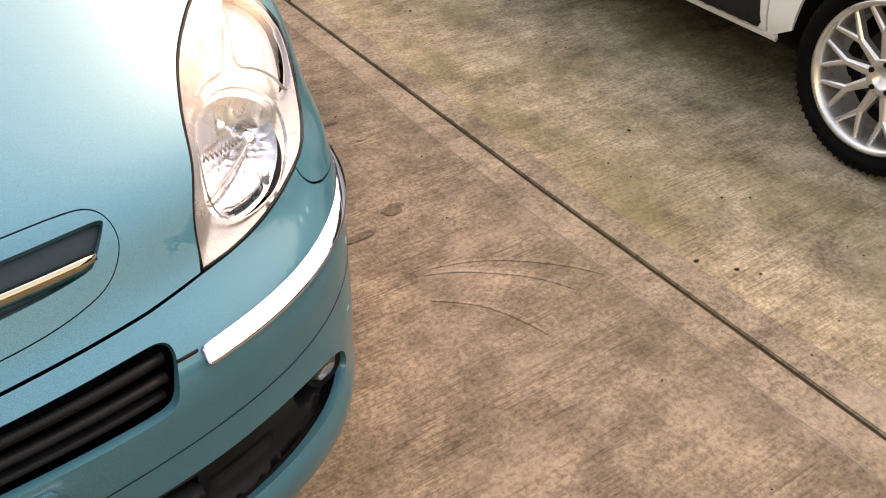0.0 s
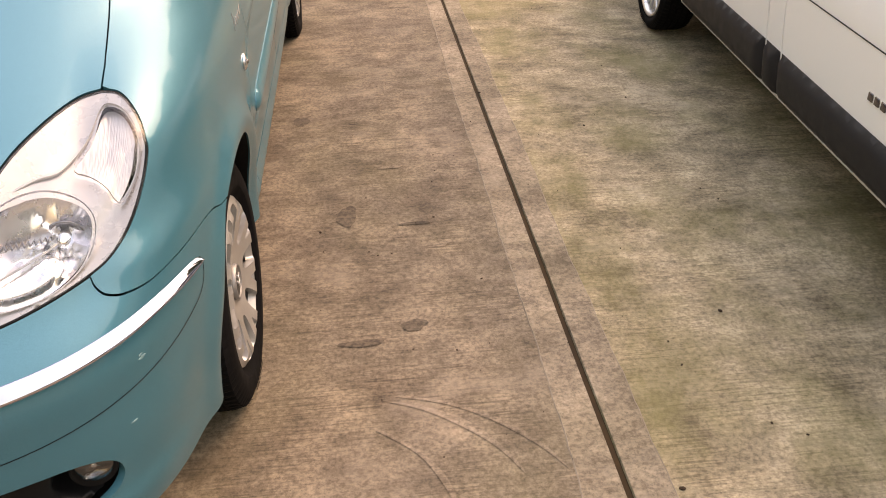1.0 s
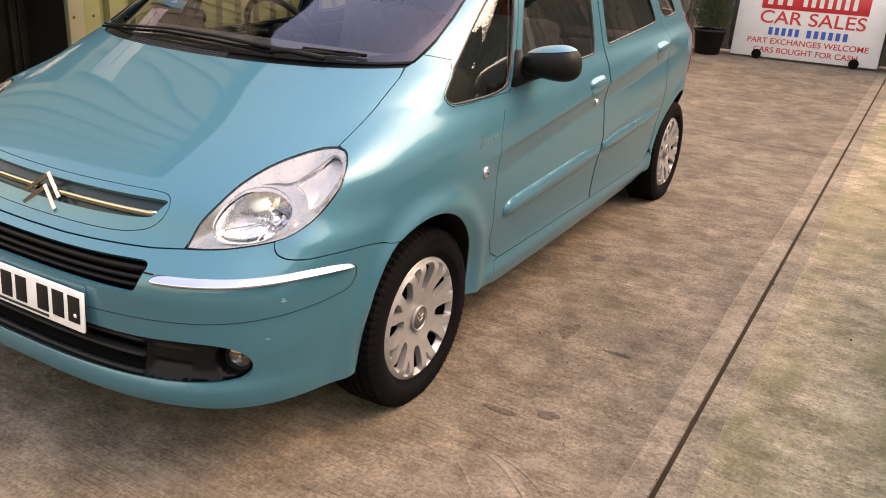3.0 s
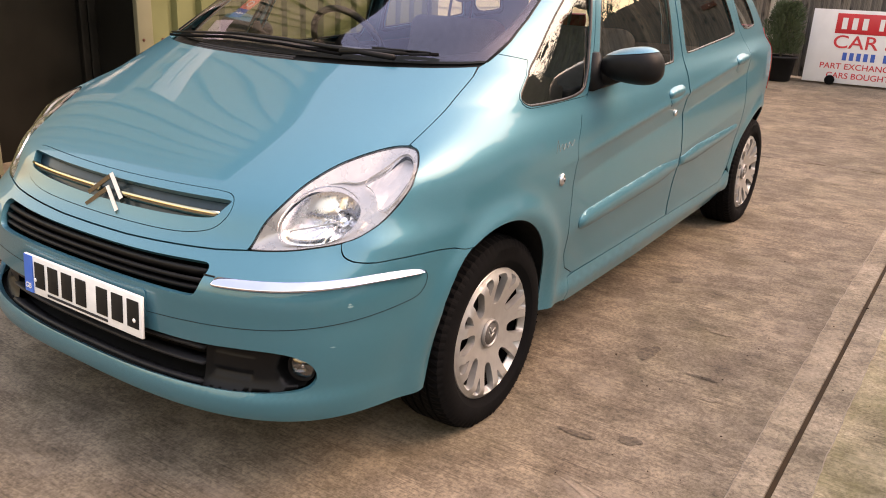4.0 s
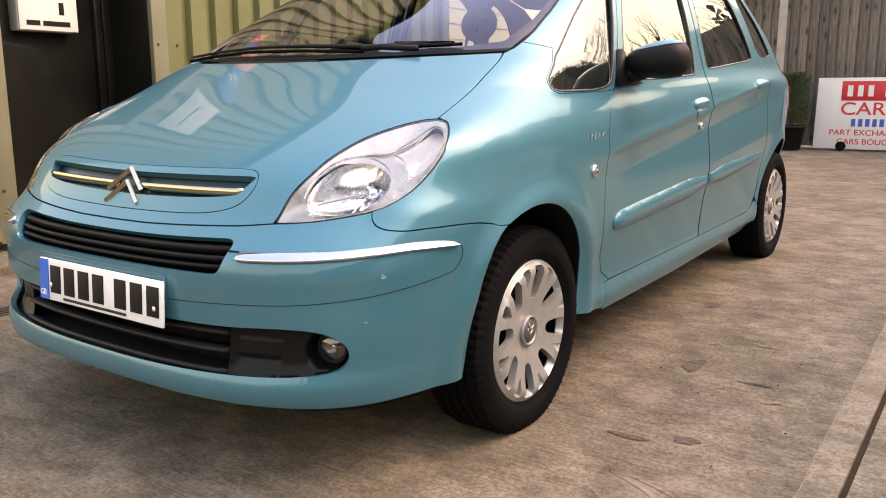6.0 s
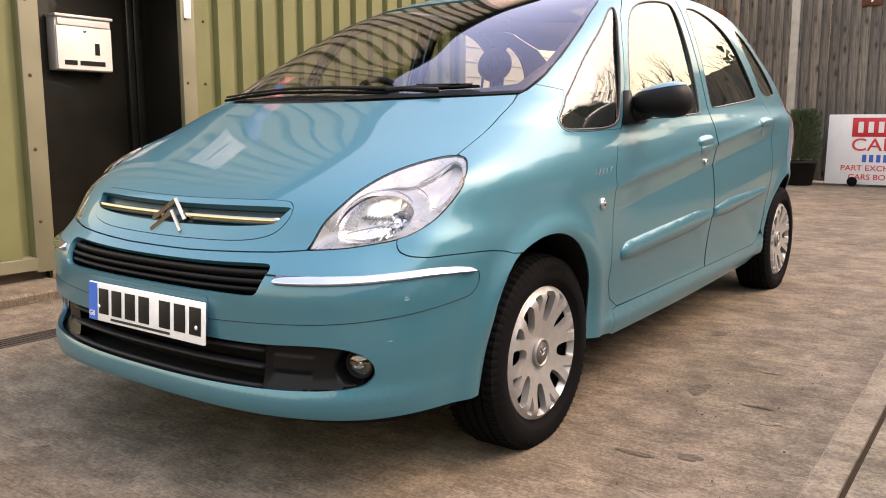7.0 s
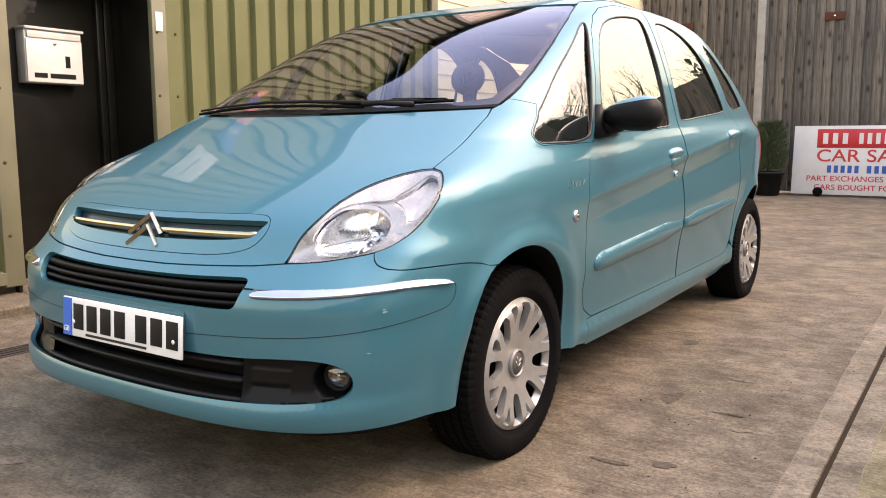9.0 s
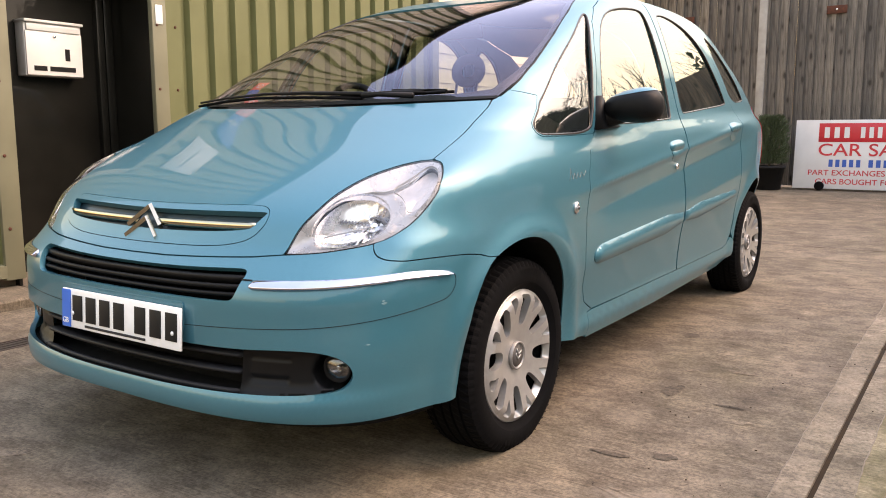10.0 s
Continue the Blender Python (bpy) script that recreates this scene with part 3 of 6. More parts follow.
for y0, y1 in ((-9.0, 4.664), (4.676, 12.0)):
    part("edge_strip", trowelled(1.523, J - 0.009, y0, y1, 1.0, 0.0012), EDGE, pavement, "smoother trowelled strip beside the joint")
    part("edge_strip", trowelled(1.716, J + 0.009, y0, y1, 4.0, 0.0012), EDGE, pavement, "smoother trowelled strip beside the joint")
    part("mortar_ridge", ridge(1.523, y0, y1, 1.0, 0.0035, 0.002), RIDGE, pavement)
    part("mortar_ridge", ridge(1.716, y0, y1, 4.0, 0.003, 0.0015), RIDGE, pavement)
# joint filler, just below the surface
part("joint_strip", slab(J - 0.0075, J + 0.0075, -9.0, 12.0, -0.006, 0.02, 0.001), JOINT, pavement, "dark bitumen joint")


def blot(cx, cy, rx, ry, seed, turn=0.0):
    """A thin dark stain with a ragged outline."""
    rnd = random.Random(seed)
    ph = [rnd.uniform(0, 6.28) for _ in range(4)]
    pts = []
    for i in range(28):
        t = 2 * math.pi * i / 28
        r = 1 + 0.14 * math.sin(2 * t + ph[0]) + 0.10 * math.sin(3 * t + ph[1]) + 0.07 * math.sin(5 * t + ph[2]) + 0.05 * math.sin(9 * t + ph[3])
        a, b = rx * r * math.cos(t), ry * r * math.sin(t)
        pts.append((cx + a * math.cos(turn) - b * math.sin(turn), cy + a * math.sin(turn) + b * math.cos(turn)))
    bm = bmesh.new()
    bm.faces.new([bm.verts.new((x, y, ground_z(y) + 0.0022)) for x, y in pts])
    return bm


for i, (cx, cy, rx, ry) in enumerate(((1.04, 0.753, 0.036, 0.060), (1.075, 0.087, 0.055, 0.016), (1.217, 0.147, 0.035, 0.024), (1.261, 0.681, 0.050, 0.010), (0.86, 1.55, 0.03, 0.05))):
    part("stain", blot(cx, cy, rx, ry, i), STAIN, pavement)
for i, (cx, cy, rx, ry) in enumerate(((1.193, 1.10, 0.05, 0.02), (1.338, 0.548, 0.03, 0.016), (1.02, 1.02, 0.03, 0.014), (-0.42, -0.9, 0.05, 0.03))):
    part("scuff", blot(cx, cy, rx, ry, 30 + i, 0.3 * i), RUBBED, pavement)

def rubbed(cx, cy, r, a0, a1, wide):
    """A thin pale curved rub mark that tapers at its ends."""
    n = 22
    verts, faces = [], []
    for i in range(n + 1):
        k = i / n
        a = radians(a0 + (a1 - a0) * k)
        w = wide * (math.sin(math.pi * k) ** 0.6 + 0.05) * (1 + 0.25 * math.sin(9 * k + cx * 40))
        for d in (-w / 2, w / 2):
            x, y = cx + (r + d) * math.cos(a), cy + (r + d) * math.sin(a)
            verts.append((x, y, ground_z(y) + 0.0016))
        if i:
            b = 2 * i
            faces.append((b - 2, b - 1, b + 1, b))
    me = bpy.data.meshes.new("rub_mark")
    me.from_pydata(verts, [], faces)
    return me


for row in ((-0.19, -0.55, 0.055, 150, 330, 0.012), (-0.17, -0.54, 0.105, 160, 320, 0.016), (-0.33, -0.55, 0.09, 170, 260, 0.012),
            (1.02, -0.55, 0.42, 20, 75, 0.018), (1.06, -0.62, 0.50, 25, 80, 0.014), (0.93, -0.52, 0.33, 5, 60, 0.014)):
    part("rub_mark", rubbed(*row), RUBBED, pavement)

# loose grit and specks of dirt lying on the slabs
grit_mesh = bmesh.new()
rnd = random.Random(21)
for k in range(150):
    x, y = rnd.uniform(0.95, 2.3), rnd.uniform(-1.6, 4.5)
    r = rnd.uniform(0.0012, 0.0032) * (1.8 if rnd.random() < 0.1 else 1)
    m = Matrix.Translation((x, y, ground_z(y) + 0.0012 + r * 0.3)) @ Matrix.Rotation(rnd.uniform(0, 6.28), 4, "Z") @ Matrix.Diagonal((1.5, 1.0, 0.6, 1))
    bmesh.ops.create_icosphere(grit_mesh, subdivisions=1, radius=r, matrix=m)
grit = solid("grit", grit_mesh, SOIL, "scattered dark grit and dirt specks on the concrete", "grit", kind="stuff")

# drain channel with a bar grating
drain = thing("drain_channel", "narrow rusty bar grating over a drain in the concrete", "drain", kind="structure")
part("channel", box(-1.75, -1.61, -9.0, 0.0, -0.06, -0.025), DARK, drain)
for x in (-1.755, -1.612):
    part("rim", slab(x, x + 0.008, -9.0, 12.0, 0.001, 0.03, 0.001), IRON, drain)
bar = prism([(-1.742, -0.006), (-1.742, 0.004), (-1.617, 0.020), (-1.617, 0.010)], 0.018, "z", -0.02)
bar_mesh = bpy.data.meshes.new("bar")
bar.to_mesh(bar_mesh)
bar.free()
bar_mesh.materials.append(IRON)
for i in range(110):
    y = -1.2 + i * 0.021
    b = part("bar", bar_mesh, IRON, drain)
    b.location = (0, y, ground_z(y))
rest = bmesh.new()
for i in range(480):
    y = 1.12 + i * 0.021
    vs = [rest.verts.new((x, y + d, ground_z(y) - 0.001)) for x, d in ((-1.742, -0.006), (-1.742, 0.004), (-1.617, 0.020), (-1.617, 0.010))]
    ve = [rest.verts.new((v.co.x, v.co.y, v.co.z - 0.018)) for v in vs]
    rest.faces.new(vs)
    for k in range(4):
        rest.faces.new((vs[k], ve[k], ve[(k + 1) % 4], vs[(k + 1) % 4]))
far_bars = part("bars", rest, IRON, drain)
far_bars["kind"] = "stuff"

# kerb in front of the building
kerb = solid("kerb", join(slab(-2.87, -2.40, -9.0, 0.42, 0.05, 0.09, 0.012), slab(-2.87, -2.40, 1.42, 12.0, 0.05, 0.09, 0.012), slab(-3.4, -2.40, 0.424, 1.416, 0.045, 0.09, 0.012)), SLAB, "worn low concrete kerb along the building's foot", "kerb", kind="structure")

# building: ribbed olive sheet, a recessed dark doorway, cream boards beyond
WX, HIGH, DOOR_A, DOOR_B, CORNER = -2.75, 4.3, 0.445, 1.412, 4.74


def ribbed(y0, y1, z0, z1):
    """Trapezoid-ribbed sheet metal facing +x."""
    prof, y = [], y0
    pitch = 0.205
    while y < y1:
        for d, x in ((0.0, 0.0), (0.126, 0.0), (0.140, -0.046), (0.190, -0.046), (0.2049, 0.0)):
            if y + d <= y1:
                prof.append((y + d, x))
        y += pitch
    bm = bmesh.new()
    rows = [[bm.verts.new((WX + x + dx, yy, z)) for yy, x in prof] for z, dx in ((z0, 0), (z1, 0), (z1, -0.06), (z0, -0.06))]
    for a, b in zip(rows, rows[1:] + rows[:1]):
        for i in range(len(prof) - 1):
            bm.faces.new((a[i], a[i + 1], b[i + 1], b[i]))
    bmesh.ops.recalc_face_normals(bm, faces=bm.faces)
    return bm


wall_west = thing("wall_west", "olive green ribbed metal wall of a workshop unit", "wall", kind="structure")
for i, (a, b) in enumerate(((-0.69, DOOR_A - 0.10), (DOOR_B + 0.115, CORNER - 0.05))):
    part("cladding_sheet", ribbed(a, b, 0.16, HIGH), OLIVE, wall_west)
part("cladding_sheet", ribbed(DOOR_A - 0.1, DOOR_B + 0.115, 2.15, HIGH), OLIVE, wall_west)
part("backing", join(box(WX - 0.35, WX - 0.11, -0.7, DOOR_A - 0.03, 0, HIGH), box(WX - 0.35, WX - 0.11, DOOR_B + 0.03, CORNER, 0, HIGH), box(WX - 0.35, WX - 0.11, DOOR_A - 0.03, DOOR_B + 0.03, 2.13, HIGH)), DOOR_BLACK, wall_west)
part("plinth", join(box(WX - 0.12, WX - 0.075, -0.7, DOOR_A - 0.02, 0.0, 0.16), box(WX - 0.12, WX - 0.075, DOOR_B + 0.02, CORNER, 0.0, 0.16)), PLINTH, wall_west, "dark brick plinth below the metal sheets")
for y0, y1 in ((-0.7, DOOR_A - 0.11), (DOOR_B + 0.12, CORNER)):
    part("drip_flashing", prism([(WX + 0.012, 0.115), (WX + 0.016, 0.185), (WX - 0.07, 0.20), (WX - 0.07, 0.105)], y1 - y0, "y", y0), OLIVE_TRIM, wall_west)
for a, b in ((DOOR_A - 0.115, DOOR_A), (DOOR_B, DOOR_B + 0.110)):
    part("corner_flashing", box(WX - 0.03, WX + 0.012, a, b, 0.10, 2.16, 0.003), OLIVE_TRIM, wall_west, "beige pressed-metal corner strip with screws")
# unseen near end, set here so more sky reaches the ground in front
part("corner_flashing", box(WX - 0.03, WX + 0.014, -0.74, -0.64, 0.12, HIGH, 0.003), OLIVE_TRIM, wall_west)
part("unseen_gable", box(-8.9, WX - 0.03, -0.74, -0.70, 0.0, HIGH), OLIVE, wall_west)
part("corner_flashing", box(WX - 0.03, WX + 0.014, CORNER - 0.075, CORNER + 0.03, 0.12, HIGH, 0.003), OLIVE_TRIM, wall_west)
part("door_head", box(WX - 0.06, WX + 0.012, DOOR_A - 0.115, DOOR_B + 0.125, 2.05, 2.16, 0.003), OLIVE_TRIM, wall_west)
screw = turned([(0.0, 0.010), (0.004, 0.010), (0.007, 0.006), (0.008, 0.001)], 10)
screw_mesh = bpy.data.meshes.new("screw")
screw.to_mesh(screw_mesh)
screw.free()
screw_mesh.materials.append(RUST)
for y in (DOOR_A - 0.075, DOOR_B + 0.035, DOOR_B + 0.19):
    for k in range(6):
        s = part("screw", screw_mesh, RUST, wall_west)
        s.location = (WX + 0.012 if y < DOOR_B + 0.1 else WX, y, 0.40 + k * 0.42)
for k in range(5):
    for dy in (-0.75, -0.545, -0.34):
        s = part("screw", screw_mesh, RUST, wall_west)
        s.location = (WX, DOOR_A - 0.115 + dy + 0.06, 0.30 + k * 0.6)

# recessed doorway
door_1 = thing("door_1", "dark painted metal door set back in a deep recess", "door", kind="structure")
DX = -3.21
part("leaf", box(DX - 0.05, DX, DOOR_A - 0.25, DOOR_B - 0.012, 0.05, 2.1, 0.004), DOOR_BLACK, door_1)
part("door_frame", join(box(DX - 0.02, DX + 0.035, DOOR_B - 0.06, DOOR_B - 0.002, 0.05, 2.1, 0.004), box(DX - 0.02, DX + 0.045, DOOR_B - 0.125, DOOR_B - 0.075, 0.05, 2.1, 0.004)), DOOR_BLACK, door_1)
part("reveal", join(box(DX - 0.1, WX - 0.031, DOOR_B, DOOR_B + 0.02, 0.0, 2.13), box(DX - 0.1, WX - 0.031, DOOR_A - 0.02, DOOR_A, 0.0, 2.13)), DOOR_BLACK, door_1)
part("lintel", box(DX - 0.1, WX - 0.031, DOOR_A, DOOR_B, 2.1, 2.13), DOOR_BLACK, door_1)

# small plaque on the flashing
plaque = solid("wall_plaque", box(WX + 0.013, WX + 0.019, DOOR_B + 0.025, DOOR_B + 0.080, 1.665, 1.79, 0.003), STEEL_WHITE, "small pale number plaque fixed to the metal strip", "plaque")


def letterbox():
    t = thing("letterbox", "white enamelled steel letterbox on the dark door", "letterbox", pose(DX + 0.002, 0.935, 1.475))
    w, h, d = 0.385, 0.335, 0.11
    part("body", join(box(0.0, d - 0.012, -w / 2, w / 2, -h / 2, h / 2, 0.004), box(d - 0.012, d, -w / 2 + 0.004, w / 2 - 0.004, -h / 2 + 0.004, h / 2 - 0.06, 0.003)), STEEL_WHITE, t)
    part("flap", box(d - 0.01, d + 0.004, -w / 2 + 0.012, w / 2 - 0.012, h / 2 - 0.056, h / 2 - 0.014, 0.003), STEEL_WHITE, t)
    part("lid", box(-0.002, d + 0.014, -w / 2 - 0.006, w / 2 + 0.006, h / 2 - 0.006, h / 2 + 0.012, 0.004), STEEL_WHITE, t)
    part("lock", turned([(d, 0.011), (d + 0.006, 0.011), (d + 0.008, 0.007)], 16), CHROME, t).location = (0, 0, h / 2 - 0.085)
    part("number_bar", box(d, d + 0.0025, 0.068, 0.100, -0.065, 0.01), INK, t)
    part("name_bar", join(box(d, d + 0.0025, -0.145, -0.06, -0.135, -0.105), box(d, d + 0.0025, -0.04, 0.135, -0.135, -0.105)), INK, t)
    return t


letterbox()

# white notice and a small colourful notice high on the wall
notice = thing("wall_notice", "white notice board with one grey line of writing", "sign", pose(WX + 0.004, 0.78, 2.56))
part("board", box(0.0, 0.012, -0.24, 0.24, -0.18, 0.18, 0.003), SIGN_WHITE, notice)
part("writing_bar", box(0.012, 0.0145, -0.15, 0.15, -0.006, 0.006), GREY_PLASTIC, notice)
social = thing("wall_notice", "small blue and orange notice with round symbols", "sign", pose(WX + 0.004, 1.33, 2.68) @ Matrix.Scale(0.8, 4))
part("board", box(0.0, 0.012, -0.28, 0.0, -0.14, 0.14, 0.003), SIGN_BLUE, social)
part("board", box(0.0, 0.012, 0.004, 0.28, -0.14, 0.14, 0.003), plain("coral", (0.75, 0.18, 0.12), 0.4), social)
ring = turned([(0.012, 0.07), (0.016, 0.07), (0.016, 0.05), (0.012, 0.05)], 24, "x", True)
part("symbol", ring, SIGN_WHITE, social).location = (0, 0.14, 0)
part("symbol", join(box(0.012, 0.016, -0.155, -0.125, -0.09, 0.09), box(0.012, 0.016, -0.19, -0.09, 0.0, 0.03)), SIGN_WHITE, social)

# eaves, gutter and roof of the building
roof_west = thing("roof_west", "dark gutter and shallow metal roof of the workshop unit", "roof", kind="structure")
part("gutter", tube([(WX + 0.09, -0.8, HIGH), (WX + 0.09, CORNER + 6, HIGH)], 0.07, 10), BLACK_PLASTIC, roof_west)
part("roof_sheet", prism([(WX + 0.05, -0.8), (WX + 0.05, CORNER + 6), (-9.0, CORNER + 6), (-9.0, -0.8)], 0.08, "z", HIGH + 0.06), GREY_PLASTIC, roof_west)

# cream boarded wall beyond the corner
wall_cream = thing("wall_cream", "cream horizontal boarding beyond the green wall", "wall", kind="structure")
part("backing", box(WX - 0.35, WX - 0.08, CORNER + 0.031, 10.7, 0, HIGH), CREAM, wall_cream)
for k in range(28):
    z = 0.12 + k * 0.148
    part("board", prism([(WX - 0.079, z), (WX - 0.052, z), (WX - 0.062, z + 0.143), (WX - 0.079, z + 0.143)], 10.7 - CORNER - 0.04, "y", CORNER + 0.035), CREAM, wall_cream)

# timber fence
FY = 10.62
fence = thing("fence", "tall weathered grey timber fence between concrete posts", "fence", kind="structure")
FZ = ground_z(FY)
board_meshes = []
rnd = random.Random(4)
for k in range(7):
    w = 0.126
    bm = prism([(0.0, 0.006), (w + 0.010, -0.020), (w + 0.010, -0.046), (0.0, -0.006)], 3.12, "z", 0.0)
    for v in bm.verts:
        v.co.x += 0.004 * math.sin(v.co.z * 2 + k)
        v.co.z += rnd.uniform(-0.012, 0.012)
    me = bpy.data.meshes.new("board")
    bm.to_mesh(me)
    bm.free()
    me.materials.append(WOOD)
    board_meshes.append(me)
x, k = -4.2, 0
posts = (-4.15, -1.00, 2.15, 5.30, 8.45)
while x < 9.0:
    b = part("board", board_meshes[(k * 3 + k // 5) % 7], WOOD, fence)
    b.location = (x, FY + rnd.uniform(-0.004, 0.004), FZ + 0.03)
    x, k = x + 0.126, k + 1
for px in posts:
    part("post", box(px - 0.055, px + 0.055, FY - 0.075, FY + 0.05, FZ - 0.1, FZ + 3.2, 0.008), POST, fence, "pale concrete fence post")
for z in (0.35, 1.5, 2.75):
    part("rail", box(-4.2, 9.0, FY + 0.002, FY + 0.06, FZ + z, FZ + z + 0.09, 0.004), WOOD, fence)
for bx in (-0.03, -2.13, 3.1, 6.2):
    bracket = part("bracket", box(bx - 0.13, bx + 0.13, FY - 0.062, FY - 0.047, FZ + 2.42, FZ + 2.53, 0.003), RUST, fence, "rust-brown iron bracket")
    part("bolt", turned([(0, 0.016), (0.008, 0.013), (0.012, 0.004)], 10), CHROME, bracket).matrix_local = pose(bx, FY - 0.062, FZ + 2.475, 0, 0, -90)

# advertising board leaning on the fence
sign = thing("advertising_board", "white car sales board with red and blue writing by the fence", "sign", pose(-0.40, 10.16, ground_z(10.16) + 0.03, -4.0))
SW, SH = 1.87, 0.94
part("board", box(0, SW, 0.0, 0.022, 0, SH, 0.003), SIGN_WHITE, sign)
part("banner", box(0.30, SW - 0.235, -0.004, 0.0, SH - 0.30, SH - 0.045, 0.001), SIGN_RED, sign, "red banner")
for a, b, k in ((0.36, 0.73, 3), (0.81, 1.52, 7)):
    for i in range(k):
        x0, x1 = a + (b - a) * (i + 0.10) / k, a + (b - a) * (i + 0.62) / k
        part("name_bar", box(x0, x1, -0.008, -0.004, SH - 0.245, SH - 0.10), SIGN_WHITE, sign)


def sign_words(words, x, z, size, width, material):
    """A line of writing, one raised mesh for each word, set to a width."""
    me = lettering(words, size, 0.0015, offset=0.008 * size)
    xs = np.array([v.co.x for v in me.vertices])
    k = width / (xs.max() - xs.min())
    order = np.sort(xs)
    spans = sorted((min(xs[i], xs[j]), max(xs[i], xs[j])) for i, j in (tuple(ed.vertices) for ed in me.edges))
    edges, reach = [order[0] - 1], order[0]
    for lo, hi in spans:
        if lo - reach > 0.16 * size:
            edges.append((lo + reach) / 2)
        reach = max(reach, hi)
    edges.append(order[-1] + 1)
    for lo, hi in zip(edges, edges[1:]):
        bm = bmesh.new()
        bm.from_mesh(me)
        bmesh.ops.delete(bm, geom=[v for v in bm.verts if not lo < v.co.x < hi], context="VERTS")
        for v in bm.verts:
            v.co = (x + (v.co.x - order[0]) * k, -v.co.z - 0.002, z + v.co.y)
        part("writing", bm, material, sign)


sign_words("CAR SALES", 0.31, 0.455, 0.235, 1.32, SIGN_RED)
for a, b, k in ((0.44, 0.865, 5), (0.93, 1.47, 6)):
    for i in range(k):
        x0, x1 = a + (b - a) * (i + 0.10) / k, a + (b - a) * (i + 0.70) / k
        part("phone_bar", box(x0, x1, -0.004, 0.0, 0.300, 0.400), SIGN_BLUE, sign)
sign_words("PART EXCHANGES WELCOME", 0.195, 0.185, 0.105, 1.53, SIGN_RED)
sign_words("CARS BOUGHT FOR CASH", 0.295, 0.065, 0.105, 1.32, SIGN_RED)
for x in (0.36, 1.59):
    part("foot_wheel", turned([(-0.05, 0.05), (-0.045, 0.062), (-0.015, 0.062), (-0.01, 0.05)], 24), RUBBER, sign, "small round black foot").matrix_local = pose(x, -0.05, 0.035, 0, 0, 90)


def conifer(at, seed, height=0.66, label=""):
    t = thing("potted_conifer", label or "small dark green conifer in a round black plastic pot", "plant", at)
    part("pot", turned([(0.0, 0.15), (0.01, 0.165), (0.30, 0.205), (0.30, 0.222), (0.335, 0.225), (0.335, 0.20), (0.30, 0.19), (0.295, 0.0)], 32, "z"), POT, t)
    part("soil", turned([(0.296, 0.0), (0.305, 0.19), (0.296, 0.192)], 24, "z"), SOIL, t)
    rnd = random.Random(seed)
    bm = bmesh.new()
    for _ in range(5200):
        h = rnd.random() ** 0.9
        r = (0.09 + 0.15 * math.sin(math.pi * min(1, 0.22 + 0.74 * h)) ** 0.6) * math.sqrt(rnd.random())
        a = rnd.uniform(0, 6.283)
        r *= 1 + 0.16 * math.sin(3 * a + 9 * h) + 0.10 * math.sin(5 * a - 14 * h)
        c = Vector((r * math.cos(a), r * math.sin(a), 0.36 + h * height))
        d = Vector((math.cos(a) * 0.6 + rnd.uniform(-.5, .5), math.sin(a) * 0.6 + rnd.uniform(-.5, .5), rnd.uniform(0.3, 1.2))).normalized()
        s = d.orthogonal().normalized() * 0.0055
        ln = rnd.uniform(0.03, 0.06)
        v = [bm.verts.new(c - s), bm.verts.new(c + s), bm.verts.new(c + d * ln + s * 0.3), bm.verts.new(c + d * ln - s * 0.3)]
        bm.faces.new(v)
    part("foliage", bm, LEAF, t)
    part("trunk", tube([(0, 0, 0.28), (0.01, 0, 0.55), (0, 0.01, 0.32 + height * 0.85)], 0.01, 8, [0.014, 0.011, 0.004]), BARK, t)
    return t


conifer(pose(-0.70, 10.05, ground_z(10.05)), 3)
conifer(pose(1.78, 10.2, ground_z(10.2)), 7)

# bare trees, a hedge bank and low roofs across the road, beyond the bright side


def bare_tree(at, seed, tall):
    t = thing("bare_tree", "leafless winter tree with fine dark twigs", "tree", at, "bare trees across the road")
    rnd = random.Random(seed)
    twigs = []

    def grow(p, d, ln, r, level):
        pts = [p]
        for k in range(3):
            d = (d + Vector((rnd.uniform(-.2, .2), rnd.uniform(-.2, .2), rnd.uniform(-.05, .15)))).normalized()
            pts.append(pts[-1] + d * ln / 3)
        twigs.append((pts, r, level))
        if level < 6:
            for _ in range(3 if level < 5 else 2):
                j = rnd.choice((2, 3, 3))
                nd = (d + Vector((rnd.uniform(-1, 1), rnd.uniform(-1, 1), rnd.uniform(-.25, .7))) * 0.8).normalized()
                grow(pts[j], nd, ln * rnd.uniform(0.62, 0.8), r * 0.56, level + 1)
    grow(Vector((0, 0, 0)), Vector((0, 0, 1)), tall * 0.32, tall * 0.022, 0)
    limbs, fine_twigs = [], []
    for pts, r, level in twigs:
        (limbs if level < 2 else fine_twigs).append((pts, r, level))
    for group, name in ((limbs, "trunk"), (fine_twigs, "crown")):
        verts, faces = [], []
        for pts, r, level in group:
            n = 6 if level < 2 else 3
            base = len(verts)
            for i, p in enumerate(pts):
                rr = r * (1 - 0.14 * i)
                for k in range(n):
                    a = 2 * math.pi * k / n
                    verts.append((p.x + rr * math.cos(a), p.y + rr * math.sin(a), p.z + (rr * 0.5 * math.sin(a) if level else 0)))
            for i in range(len(pts) - 1):
                for k in range(n):
                    a, b = base + i * n + k, base + i * n + (k + 1) % n
                    faces.append((a, b, b + n, a + n))
        me = bpy.data.meshes.new(name)
        me.from_pydata(verts, [], faces)
        part(name, me, BARK, t)
    return t


